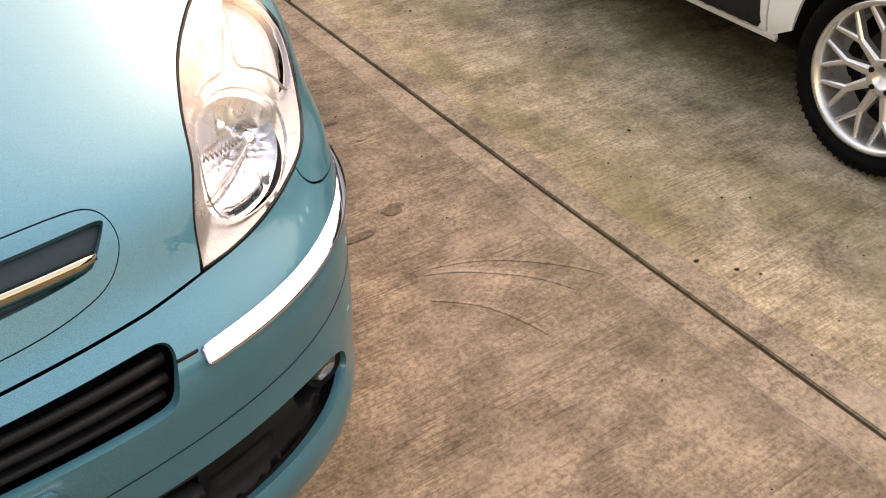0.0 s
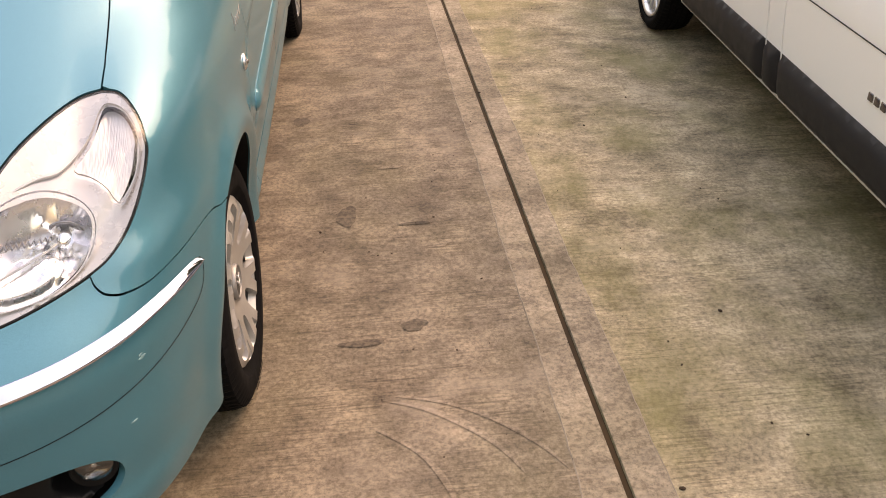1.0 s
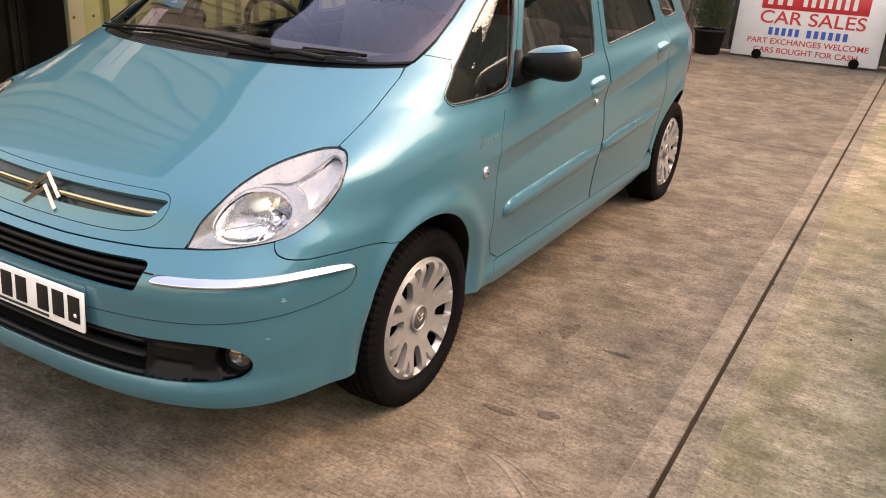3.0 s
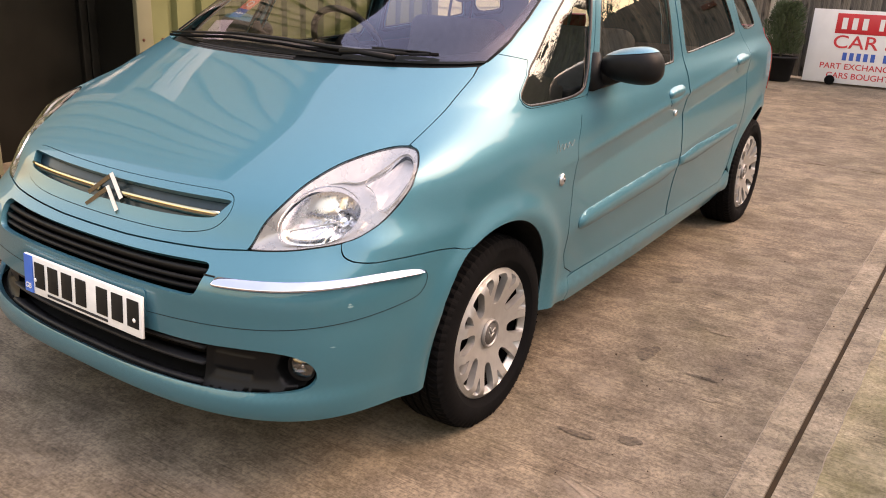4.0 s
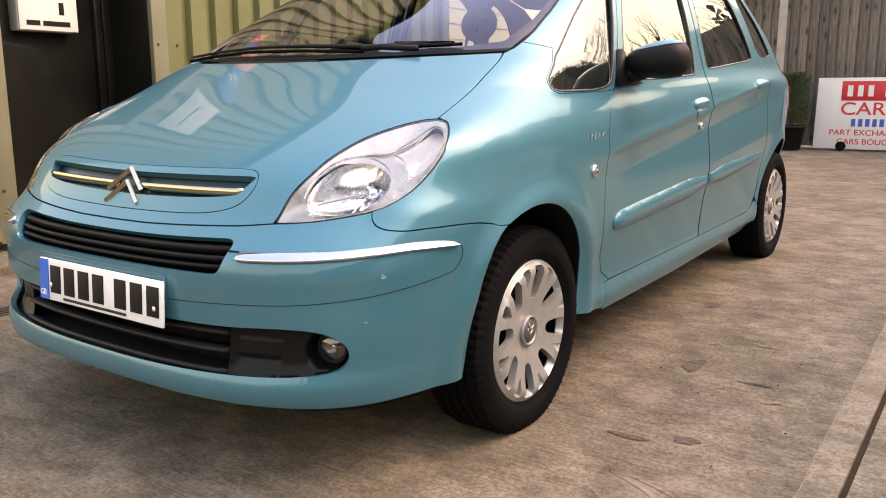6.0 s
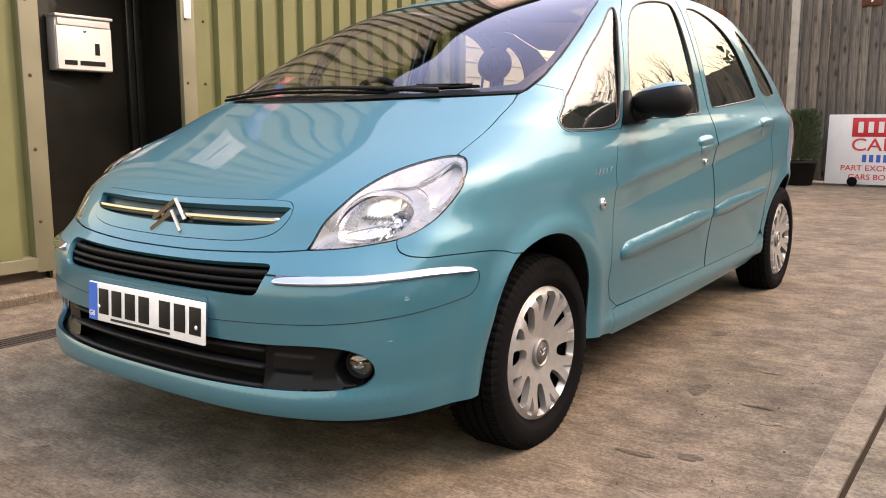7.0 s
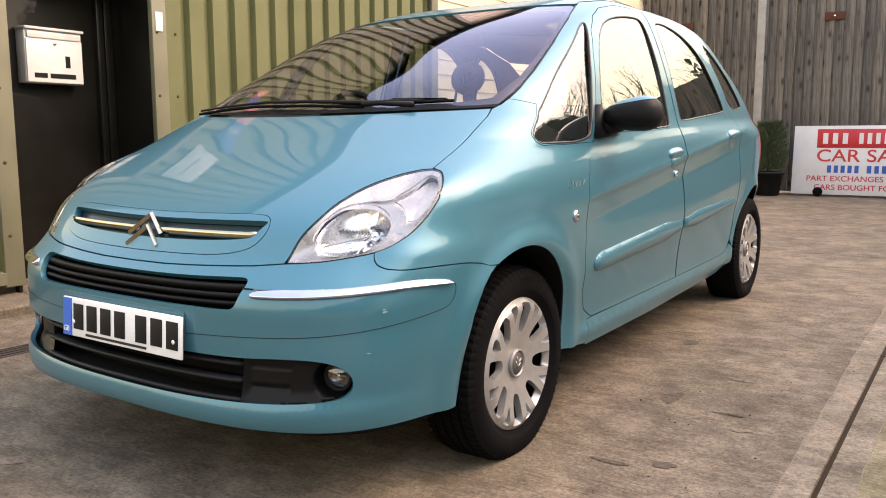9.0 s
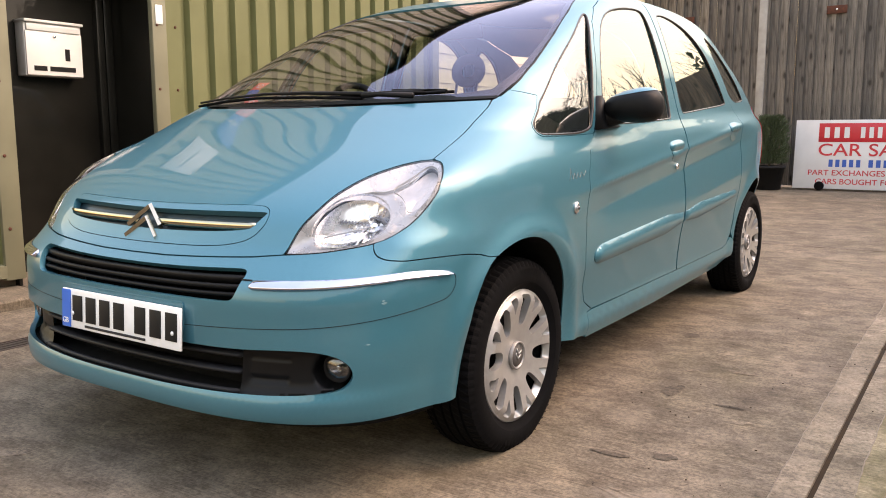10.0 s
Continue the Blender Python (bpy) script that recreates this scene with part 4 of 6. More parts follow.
for i, (x, y, h) in enumerate(((7.5, 17.5, 7.6), (10.6, 18.0, 9.8), (16.5, 13.5, 9.5), (4.6, 19.0, 7.4), (13.5, 16.5, 9.6), (18, 3, 8.5), (18.5, -6, 8.0), (15.5, 18.5, 9.0))):
    bare_tree(pose(x, y, 0, 0, 0, 40 * i), 11 + i, h)


def house(at, w, d, eaves, ridge, label):
    t = thing("house", label, "house", at)
    part("wall", box(-w / 2, w / 2, -d / 2, d / 2, 0, eaves), PLINTH, t)
    part("roof", prism([(-d / 2 - 0.3, eaves - 0.1), (0, ridge), (d / 2 + 0.3, eaves - 0.1), (d / 2 + 0.3, eaves + 0.05), (0, ridge + 0.15), (-d / 2 - 0.3, eaves + 0.05)], w + 0.5, "x", -w / 2 - 0.25), GREY_PLASTIC, t)
    for k in range(3):
        wx = -w / 2 + w * (k + 0.5) / 3
        win = part("window", join(box(wx - 0.6, wx + 0.6, -d / 2 - 0.03, -d / 2 + 0.02, 1.0, 2.1, 0.01)), STEEL_WHITE, t)
        part("pane", box(wx - 0.52, wx + 0.52, -d / 2 - 0.036, -d / 2 - 0.031, 1.08, 2.02), DOOR_BLACK, win)
    return t


house(pose(30, 6, 0, 0, 0, -90), 11, 7, 2.7, 4.6, "low dark brick house with a grey roof across the road")
house(pose(33, -14, 0, 0, 0, -90), 12, 7, 2.6, 4.4, "low dark brick house with a grey roof across the road")
house(pose(8, -34, 0, 0, 0, 180), 14, 8, 2.8, 4.6, "low brick house with a grey roof behind the yard")
bank = bmesh.new()
rnd = random.Random(9)
for k in range(30000):
    if k % 3:
        x, y = 12.5 + rnd.uniform(-0.7, 0.7), rnd.uniform(-30, 16)
        run = y
    else:
        x, y = rnd.uniform(-1.0, 12.5), 15.0 + rnd.uniform(-0.7, 0.7)
        run = x * 1.3
    corner = math.exp(-((run - 13.6) / 3.4) ** 2) if not k % 3 else math.exp(-((run - 15.0) / 5.0) ** 2)
    # unseen heights: corner hump darkens reflections, side run blocks low sky light
    top = (5.3 if k % 3 else 3.9) + 5.6 * corner + 0.45 * math.sin(run * 0.7) + 0.3 * math.sin(run * 1.9 + 1) + 0.2 * math.sin(run * 4.7)
    z = top * rnd.random() ** 0.8 + (rnd.uniform(0, 0.6) if rnd.random() < 0.15 else 0)
    c = Vector((x, y, z))
    d = Vector((rnd.uniform(-1, 1), rnd.uniform(-1, 1), rnd.uniform(-.3, 1))).normalized() * rnd.uniform(0.15, 0.38)
    s = d.orthogonal().normalized() * 0.12
    bank.faces.new([bank.verts.new(p) for p in (c - s, c + s, c + d + s * 0.4, c + d - s * 0.4)])
# its solid core, added to block the sky between the ragged leaves
for along_x in (True, False):
    lo, hi = (-1.0, 12.5) if along_x else (-30.0, 15.0)
    rings = []
    for i in range(121):
        q = lo + (hi - lo) * i / 120
        run = q * 1.3 if along_x else q
        corner = math.exp(-((run - 13.6) / 3.4) ** 2) if along_x else math.exp(-((run - 15.0) / 5.0) ** 2)
        top = (3.4 if along_x else 4.8) + 5.6 * corner + 0.45 * math.sin(run * 0.7) + 0.3 * math.sin(run * 1.9 + 1) + 0.2 * math.sin(run * 4.7)
        ring = []
        for d, z in ((-0.55, 0.0), (-0.5, top * 0.7), (-0.2, top), (0.2, top), (0.5, top * 0.7), (0.55, 0.0)):
            d += rnd.uniform(-0.08, 0.08)
            ring.append(bank.verts.new((q, 15.0 + d, z) if along_x else (12.5 + d, q, z)))
        rings.append(ring)
    for a, b in zip(rings, rings[1:]):
        for i in range(5):
            bank.faces.new((a[i], a[i + 1], b[i + 1], b[i]))
hedge = solid("hedge", bank, LEAF, "tall dark ragged hedge along the far side of the yard, raised unseen to block sky light", "hedge", kind="stuff")

# ---- the teal car ----


def U(y, z):
    """The contour place of a point of the car's side, from its y and height."""
    y, z = np.asarray(y, float), np.asarray(z, float)
    ahead = y <= YM
    Y = np.where(ahead, (YM - y) / (YM - nose_at(z, 1.0)), (y - YM) / (TAIL(z) - YM))
    Y = np.clip(Y, 0, 1) ** np.where(ahead, SQUARE(z) / Q1, SQUARE_TAIL(z) / Q2)
    return np.where(ahead, np.interp(Y, CY[::-1], CL[::-1]), UE - np.interp(Y, RY[::-1], RL[::-1]))


def side(loop, sign=1):
    """An outline in y and z on the car's side, as contour places."""
    p = dense(loop, 0.02)
    return [(sign * float(u), float(z)) for u, z in zip(U(p[:, 0], p[:, 1]), p[:, 1])]


def line(points, sign=1):
    """The same for an open line."""
    out = []
    for a, b in zip(points, points[1:]):
        k = max(1, int(math.ceil(math.dist(a, b) / 0.02)))
        out += [(a[0] + (b[0] - a[0]) * i / k, a[1] + (b[1] - a[1]) * i / k) for i in range(k)]
    out.append(points[-1])
    return [(sign * float(U(y, z)), z) for y, z in out]


def half(loop):
    """A symmetric outline from its half on the car's left: the rows run from the middle to the middle."""
    return list(loop) + [(-u, z) for u, z in reversed(loop) if u > 1e-6]


def flip(loop, sign):
    return [(sign * u, z) for u, z in loop]


def body(name, loops, material, parent, label="", **kw):
    return part(name, panel_mesh(name, loops, S, normal, **kw), material, parent, label)


def pane(name, loop, parent):
    """Side glass: nearly flat across its opening."""
    p = along(loop)
    c = p.mean(0)
    n = np.linalg.svd(p - c)[2][2]
    n = n if n[0] * c[0] > 0 else -n
    reach = float(np.abs((p - c) @ n).max())

    def flat(u, z):
        q = S(u, z)
        d = ((q - c) @ n)[..., None]
        return q - n * d * .4 - n * min(.003, reach * .1)

    def facing(u, z):
        m = normal(u, z) * .5 + n * .5
        return m / np.linalg.norm(m, axis=-1, keepdims=True)
    return part(name, panel_mesh(name, [loop], flat, facing, off=-.006, gap=-.022, lip=.004), SIDE_GLASS, parent)


def along(points, off=0.0):
    """Places on the body for rows of contour place and height."""
    p = np.array(points, float)
    return S(p[:, 0], p[:, 1]) + normal(p[:, 0], p[:, 1]) * off


def arc(yc, zc, r, a0, a1, n=26):
    return [(yc + r * math.cos(radians(a0 + (a1 - a0) * i / n)), zc + r * math.sin(radians(a0 + (a1 - a0) * i / n))) for i in range(n + 1)]


car = thing("car", "teal metallic people carrier parked on the concrete beside the green wall", "car", Matrix.Rotation(math.atan(RISE), 4, "X"))
HUB, AXLE, ARCH = 0.278, 2.76, 0.345
ARCH_F, ARCH_R, ARCH_Z = -0.05, 2.73, 0.305

def spline(points, n=4):
    """A smooth line through the points."""
    p = np.array(points, float)
    q = np.concatenate([[2 * p[0] - p[1]], p, [2 * p[-1] - p[-2]]])
    out = []
    for i in range(1, len(q) - 2):
        for k in range(n):
            t = k / n
            out.append(tuple(.5 * (2 * q[i] + (q[i + 1] - q[i - 1]) * t + (2 * q[i - 1] - 5 * q[i] + 4 * q[i + 1] - q[i + 2]) * t * t + (3 * q[i] - q[i - 1] - 3 * q[i + 1] + q[i + 2]) * t ** 3)))
    return out + [tuple(p[-1])]


# outline of the left headlamp, shared by the panels round it
LAMP_IN = [(.523, .659), (.537, .714), (.563, .761), (.585, .802), (.625, .838), (.681, .862), (.737, .875), (.790, .8785)]
LAMP_OUT = [(.832, .874), (.865, .862), (.897, .840), (.908, .818), (.904, .800), (.874, .763), (.834, .724), (.787, .697), (.745, .6845), (.713, .678), (.631, .666), (.57, .6605)]
LAMP_IN, LAMP_OUT = spline(LAMP_IN), spline([LAMP_IN[-1]] + LAMP_OUT)[2:]

# bonnet with its badge slot
BONNET = [(0, .636), (.14, .637), (.25, .641), (.35, .6455), (.437, .650), (.519, .6575)] + [(u - .0010, z + .0008) for u, z in LAMP_IN[1:]] + [(.799, .90), (.802, .92), (.788, .973), (.780, 1.022), (.769, 1.045), (.64, 1.040), (.456, 1.035), (.24, 1.031), (0, 1.029)]
SLOT_OUT = [(0, .763), (.270, .768), (.392, .770), (.425, .764), (.438, .745), (.435, .720), (.408, .690), (.36, .676), (.30, .668), (.211, .664), (.10, .662), (0, .661)]
SLOT_IN = [(0, .747), (.285, .752), (.400, .754), (.428, .753), (.426, .748), (.404, .722), (.392, .711), (.25, .701), (.1, .697), (0, .696)]
body("bonnet", [half(BONNET), rounded(half(SLOT_OUT), 2)], TEAL, car, step=(.04, .022), gap=.0010, lip=.014)


surround = body("grille_surround", [rounded(half(SLOT_OUT), 2), rounded(half(SLOT_IN), 2)], TEAL, car, gap=.0006, step=(.012, .006), fine=.012, lip=.022, off=.001)
# shade of the recess is put into the floor's darker teal
body("slot_floor", [half([(u * 1.04, z + (.006 if z > .72 else -.006)) for u, z in SLOT_IN])], SLOT_SHADE, surround, off=-.024, gap=0, lip=.004, step=(.04, .015))


def ribbon(rows, width, thick, off, material, parent, name, label="", section=((-1, 0), (-.82, 1), (0, 1.25), (.82, 1), (1, 0))):
    """A flat bar that follows the body: rows of contour place and height along its middle; width may taper by row."""
    p = np.array(rows, float)
    w = np.array(width if hasattr(width, "__len__") else [width] * len(p))
    t = np.gradient(p, axis=0)
    t /= np.linalg.norm(t, axis=1, keepdims=True)
    nrm2 = np.stack([-t[:, 1], t[:, 0]], 1)
    rails = []
    for k, high in section:
        d = high * thick
        q = p + nrm2 * (w * k / 2)[:, None]
        rails.append(S(q[:, 0], q[:, 1]) + normal(q[:, 0], q[:, 1]) * (off + d))
    bm = bmesh.new()
    vs = [[bm.verts.new(v) for v in r] for r in rails]
    for a, b in zip(vs, vs[1:]):
        for i in range(len(p) - 1):
            bm.faces.new((a[i], a[i + 1], b[i + 1], b[i]))
    for i in (0, -1):
        bm.faces.new([r[i] for r in vs])
    bmesh.ops.recalc_face_normals(bm, faces=bm.faces)
    return part(name, smooth(bm), material, parent, label)


def spaced(a, b, n):
    return [tuple(np.array(a) + (np.array(b) - np.array(a)) * i / n) for i in range(n + 1)]


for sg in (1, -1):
    ribbon([(sg * u, .7165 + .010 * u) for u in np.linspace(.046, .406, 18)], sg * .018, .012, -.010, OLIVE_CHROME, surround, "chrome_bar", "polished chrome bar", ((-1, 0), (-.9, .45), (.5, 1.25), (.86, 1.0), (1, 0)))
    # black strip painted in for the shadow gap behind the bar
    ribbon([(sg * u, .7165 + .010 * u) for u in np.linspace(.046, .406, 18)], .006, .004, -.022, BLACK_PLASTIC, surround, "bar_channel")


def chevron(z0, spread, drop, thick):
    bm = bmesh.new()
    ends = S(np.array([0.0, 0.0]), np.array([.672, .762]))
    up = Vector(ends[1] - ends[0]).normalized()
    up = (up + Vector((0, 0, .35))).normalized()
    n = Vector((1, 0, 0)).cross(up)
    c = Vector((ends[0] + ends[1]) / 2) + n * 0.008
    rows = []
    for x, dz in ((-spread, -drop), (0, 0), (spread, -drop)):
        top, low = c + Vector((x, 0, 0)) + up * (z0 + dz), c + Vector((x, 0, 0)) + up * (z0 + dz - thick)
        mid = (top + low) / 2 + n * 0.009
        rows.append([bm.verts.new(p) for p in (top, mid, low, (top + low) / 2 - n * 0.01)])
    for a, b in zip(rows, rows[1:]):
        for k in range(4):
            bm.faces.new((a[k], a[(k + 1) % 4], b[(k + 1) % 4], b[k]))
    bm.faces.new(rows[0])
    bm.faces.new(rows[-1])
    bmesh.ops.recalc_face_normals(bm, faces=bm.faces)
    return bm


badge = part("badge", chevron(.047, .070, .058, .016), OLIVE_CHROME, car, "chrome double chevron badge")
part("chevron", chevron(.012, .066, .056, .016), OLIVE_CHROME, badge)

# front bumper with two grilles
WING_SEAM = spline([(.7455, .683), (.7525, .6695), (.768, .657), (.790, .6495), (.817, .6447), (.874, .6408), (.95, .6415), (1.082, .6375), (1.165, .6285)], 4)
BUMPER = [(0, .6345), (.14, .6355), (.25, .6395), (.35, .644), (.437, .6485), (.522, .6565)] + [(u, z - .0014) for u, z in reversed(LAMP_OUT) if u < .743 and z < .70] + [(u - .0002, z - .0006) for u, z in WING_SEAM] + [(1.205, .619)]
BUMPER_ARCH = [(-.202, .617), (-.230, .597), (-.258, .568), (-.282, .53), (-.300, .49), (-.309, .43), (-.314, .366), (-.324, .288), (-.335, .247)]
front_arch = line(BUMPER_ARCH)
BUMPER_HALF = BUMPER + front_arch + [(1.12, .247), (.95, .249), (.80, .249), (.6, .251), (.4, .252), (.2, .253), (0, .254)]
GRILLE = [(0, .614), (.15, .615), (.28, .618), (.415, .623), (.441, .622), (.451, .612), (.446, .592), (.437, .560), (.427, .550), (.405, .546), (.27, .546), (0, .545)]
LOWER = [(0, .425), (.25, .425), (.45, .427), (.58, .434), (.674, .432), (.735, .420), (.780, .398), (.797, .372), (.790, .350), (.765, .335), (.70, .328), (.6, .323), (.49, .319), (.2, .313), (0, .312)]
bumper = body("front_bumper", [half(BUMPER_HALF), rounded(half(GRILLE), 2), rounded(half(LOWER), 2)], TEAL, car, step=(.022, .010), gap=.0008, lip=.016)
body("bumper_underside", [half([(0, .252), (.4, .25), (.8, .247), (1.10, .247), (1.09, .215), (.8, .20), (.4, .195), (0, .195)])], DARK, bumper, step=(.05, .02), gap=0, lip=.01, off=-.035)
SEAM = [(u, .474 + .016 * max(0, u - .27) / .4 + .09 * max(0, u - .60) ** 1.6) for u in np.linspace(.262, 1.05, 40)]
SEAM += [(1.063, .5345), (1.074, .5405), (1.082, .549), (1.0865, .559), (1.0865, .569), (1.083, .579), (1.075, .588), (1.063, .595)]
# dark ribbons laid on the bumper for the shade in its groove
for sg in (1, -1):
    ribbon([(sg * u, z) for u, z in SEAM], .0016, .0005, .0006, GASKET, bumper, "seam_line")
ribbon([(u, .600 - .02 * (u - .445)) for u in np.linspace(.447, .478, 4)], .0035, .0006, .0008, GASKET, bumper, "seam_line")

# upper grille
# backing is a black sheet added for the shade behind the slats
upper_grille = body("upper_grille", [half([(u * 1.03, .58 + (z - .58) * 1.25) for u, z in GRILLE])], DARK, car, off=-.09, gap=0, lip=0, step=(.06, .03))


def slat(z_of, u0, thick, depth, off, parent, name="slat", material=BLACK_PLASTIC, n=30):
    """A bar across a grille: a wedge section that follows the nose."""
    us = np.linspace(-u0, u0, n)
    zs = z_of(us)
    bm = bmesh.new()
    rows = []
    for dz, d in ((thick * .5, off - .004), (0, off), (-thick * .5, off - .006), (-thick * .45, off - depth), (thick * .45, off - depth)):
        p = S(us, zs + dz) + normal(us, zs) * d
        rows.append([bm.verts.new(q) for q in p])
    for a, b in zip(rows, rows[1:] + rows[:1]):
        for i in range(n - 1):
            bm.faces.new((a[i], a[i + 1], b[i + 1], b[i]))
    for i in (0, -1):
        bm.faces.new([r[i] for r in rows])
    bmesh.ops.recalc_face_normals(bm, faces=bm.faces)
    return part(name, smooth(bm), material, parent)


for k, (z, u0) in enumerate(((.604, .438), (.581, .436), (.559, .428))):
    slat(lambda u, z=z: z + .006 * (np.abs(u) / .43) ** 2, u0, .0105, .045, -.008 - .003 * k, upper_grille)
# black sheet again, standing for the shaded depth of the lower opening
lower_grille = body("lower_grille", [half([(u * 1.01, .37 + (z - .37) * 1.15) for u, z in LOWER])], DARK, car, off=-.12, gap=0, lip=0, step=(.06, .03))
for z in (.404, .362, .322):
    slat(lambda u, z=z: z + .002 * (np.abs(u) / .43) ** 2, .452, .0115, .05, -.014, lower_grille, "slat", MOULDING)

# dark panel added to stop light showing under the lower grille
us = np.linspace(-.83, .83, 41)
edge = S(us, np.full(41, .309)) - normal(us, np.full(41, .309)) * .012
tray = bmesh.new()
rows = [[tray.verts.new((x * k, y + d, z - dz)) for x, y, z in edge] for k, d, dz in ((1, 0, 0), (.93, .30, .004), (.93, .30, .02), (1, .004, .012))]
for a, b in zip(rows, rows[1:] + rows[:1]):
    for i in range(40):
        tray.faces.new((a[i], a[i + 1], b[i + 1], b[i]))
bmesh.ops.recalc_face_normals(tray, faces=tray.faces)
part("grille_gap_blocker", tray, DARK, lower_grille)

# fog lamp pods
for sg in (1, -1):
    POD = [(.452, .430), (.58, .436), (.676, .434), (.738, .421), (.783, .399), (.800, .372), (.792, .349), (.767, .334), (.70, .326), (.6, .321), (.49, .317), (.452, .318)]

    def pod_depth(pts, outline, sg=sg):
        d = near(pts, outline)
        u = np.abs(pts[:, 0])
        edge = np.clip(d / .02, 0, 1) * .008
        hole = .050 * np.clip(1 - (np.hypot((u - .742) / .075, (pts[:, 1] - .380) / .05)) ** 3, 0, 1)
        fins = .006 * ((np.abs(pts[:, 1] - .402) < .005) | (np.abs(pts[:, 1] - .350) < .005)) * (u > .475) * (u < .60)
        return edge + hole + fins
    pod = body("fog_lamp_pod", [flip(POD, sg)], POD_PLASTIC, car, "dark plastic pod round a fog lamp", off=-.030, gap=0, lip=0, step=(.008, .006), fine=.01, depth=pod_depth)
    c = along([(sg * .752, .385)], -.034)[0]
    d = Vector((sg * .30, -.94, 0.0)).normalized()
    turn_fog = d.to_track_quat("X", "Z").to_matrix().to_4x4()
    fog = part("fog_lamp", turned([(-.02, .026), (.008, .033), (.012, .031), (.004, .026)], 32), BLACK_PLASTIC, pod)
    fog.matrix_local = Matrix.Translation(c) @ turn_fog @ Matrix.Scale(1.12, 4)
    part("reflector", turned([(.003, .029), (-.003, .025), (-.012, .013), (-.014, .001)], 32), FOG_DISH, fog)
    part("bulb_cap", turned([(-.016, .007), (.002, .007), (.005, .003)], 16), CHROME, fog)
    part("lens", turned([(.006, .0295), (.0095, .027), (.015, .016), (.0175, .001)], 32), FOG_LENS, fog).visible_shadow = False

# chrome bumper strips
STRIP = spline([(.482, .5895, .020), (.497, .5895, .028), (.60, .5915, .029), (.70, .595, .028), (.80, .600, .027), (.887, .604, .025), (.97, .6025, .021), (1.03, .5985, .014), (1.056, .5955, .005)], 5)
for sg in (1, -1):
    ribbon([(sg * u, z) for u, z, w in STRIP], [sg * .84 * w for u, z, w in STRIP], .010, .001, SKY_CHROME, bumper, "bumper_strip", "chrome strip", ((-1, 0), (-.86, .9), (-.72, 1.2), (-.4, 1.1), (.86, .3), (1, 0)))

# number plate: bars stand for its characters
plate = part("number_plate", box(-.26, .26, -.004, .004, -.0555, .0555, .002), PLATE_WHITE, car, "white number plate with a blue band")
plate.matrix_local = pose(.022, -.803, .465, -4)
part("country_band", box(-.258, -.218, -.0065, -.004, -.0535, .0535), PLATE_BLUE, plate, "blue band")
me = lettering("GB", .022, .0006)
for v in me.vertices:
    v.co = (-.254 + v.co.x, -.0075 - v.co.z, -.042 + v.co.y)
part("country_letters", me, PLATE_WHITE, plate)
for k, x in enumerate((-.185, -.122, -.058, .006, .098, .162, .226)):
    part("character_bar", box(x - .023, x + .023, -.0065, -.004, -.033, .040, .001), INK, plate)
part("dealer_line", box(-.15, .12, -.006, -.004, -.0475, -.041), GREY_PLASTIC, plate)
for x in (-.205, .232):
    part("plate_screw", turned([(.004, .006), (.007, .006), (.009, .003)], 12), PLATE_WHITE, plate).matrix_local = pose(x, 0, -.012, 0, 0, -90)
mount = body("plate_mount", [half([(0, .532), (.268, .532), (.275, .526), (.275, .462), (.268, .455), (0, .452)])], TEAL, bumper, off=.003, gap=0, lip=.008, step=(.05, .02))

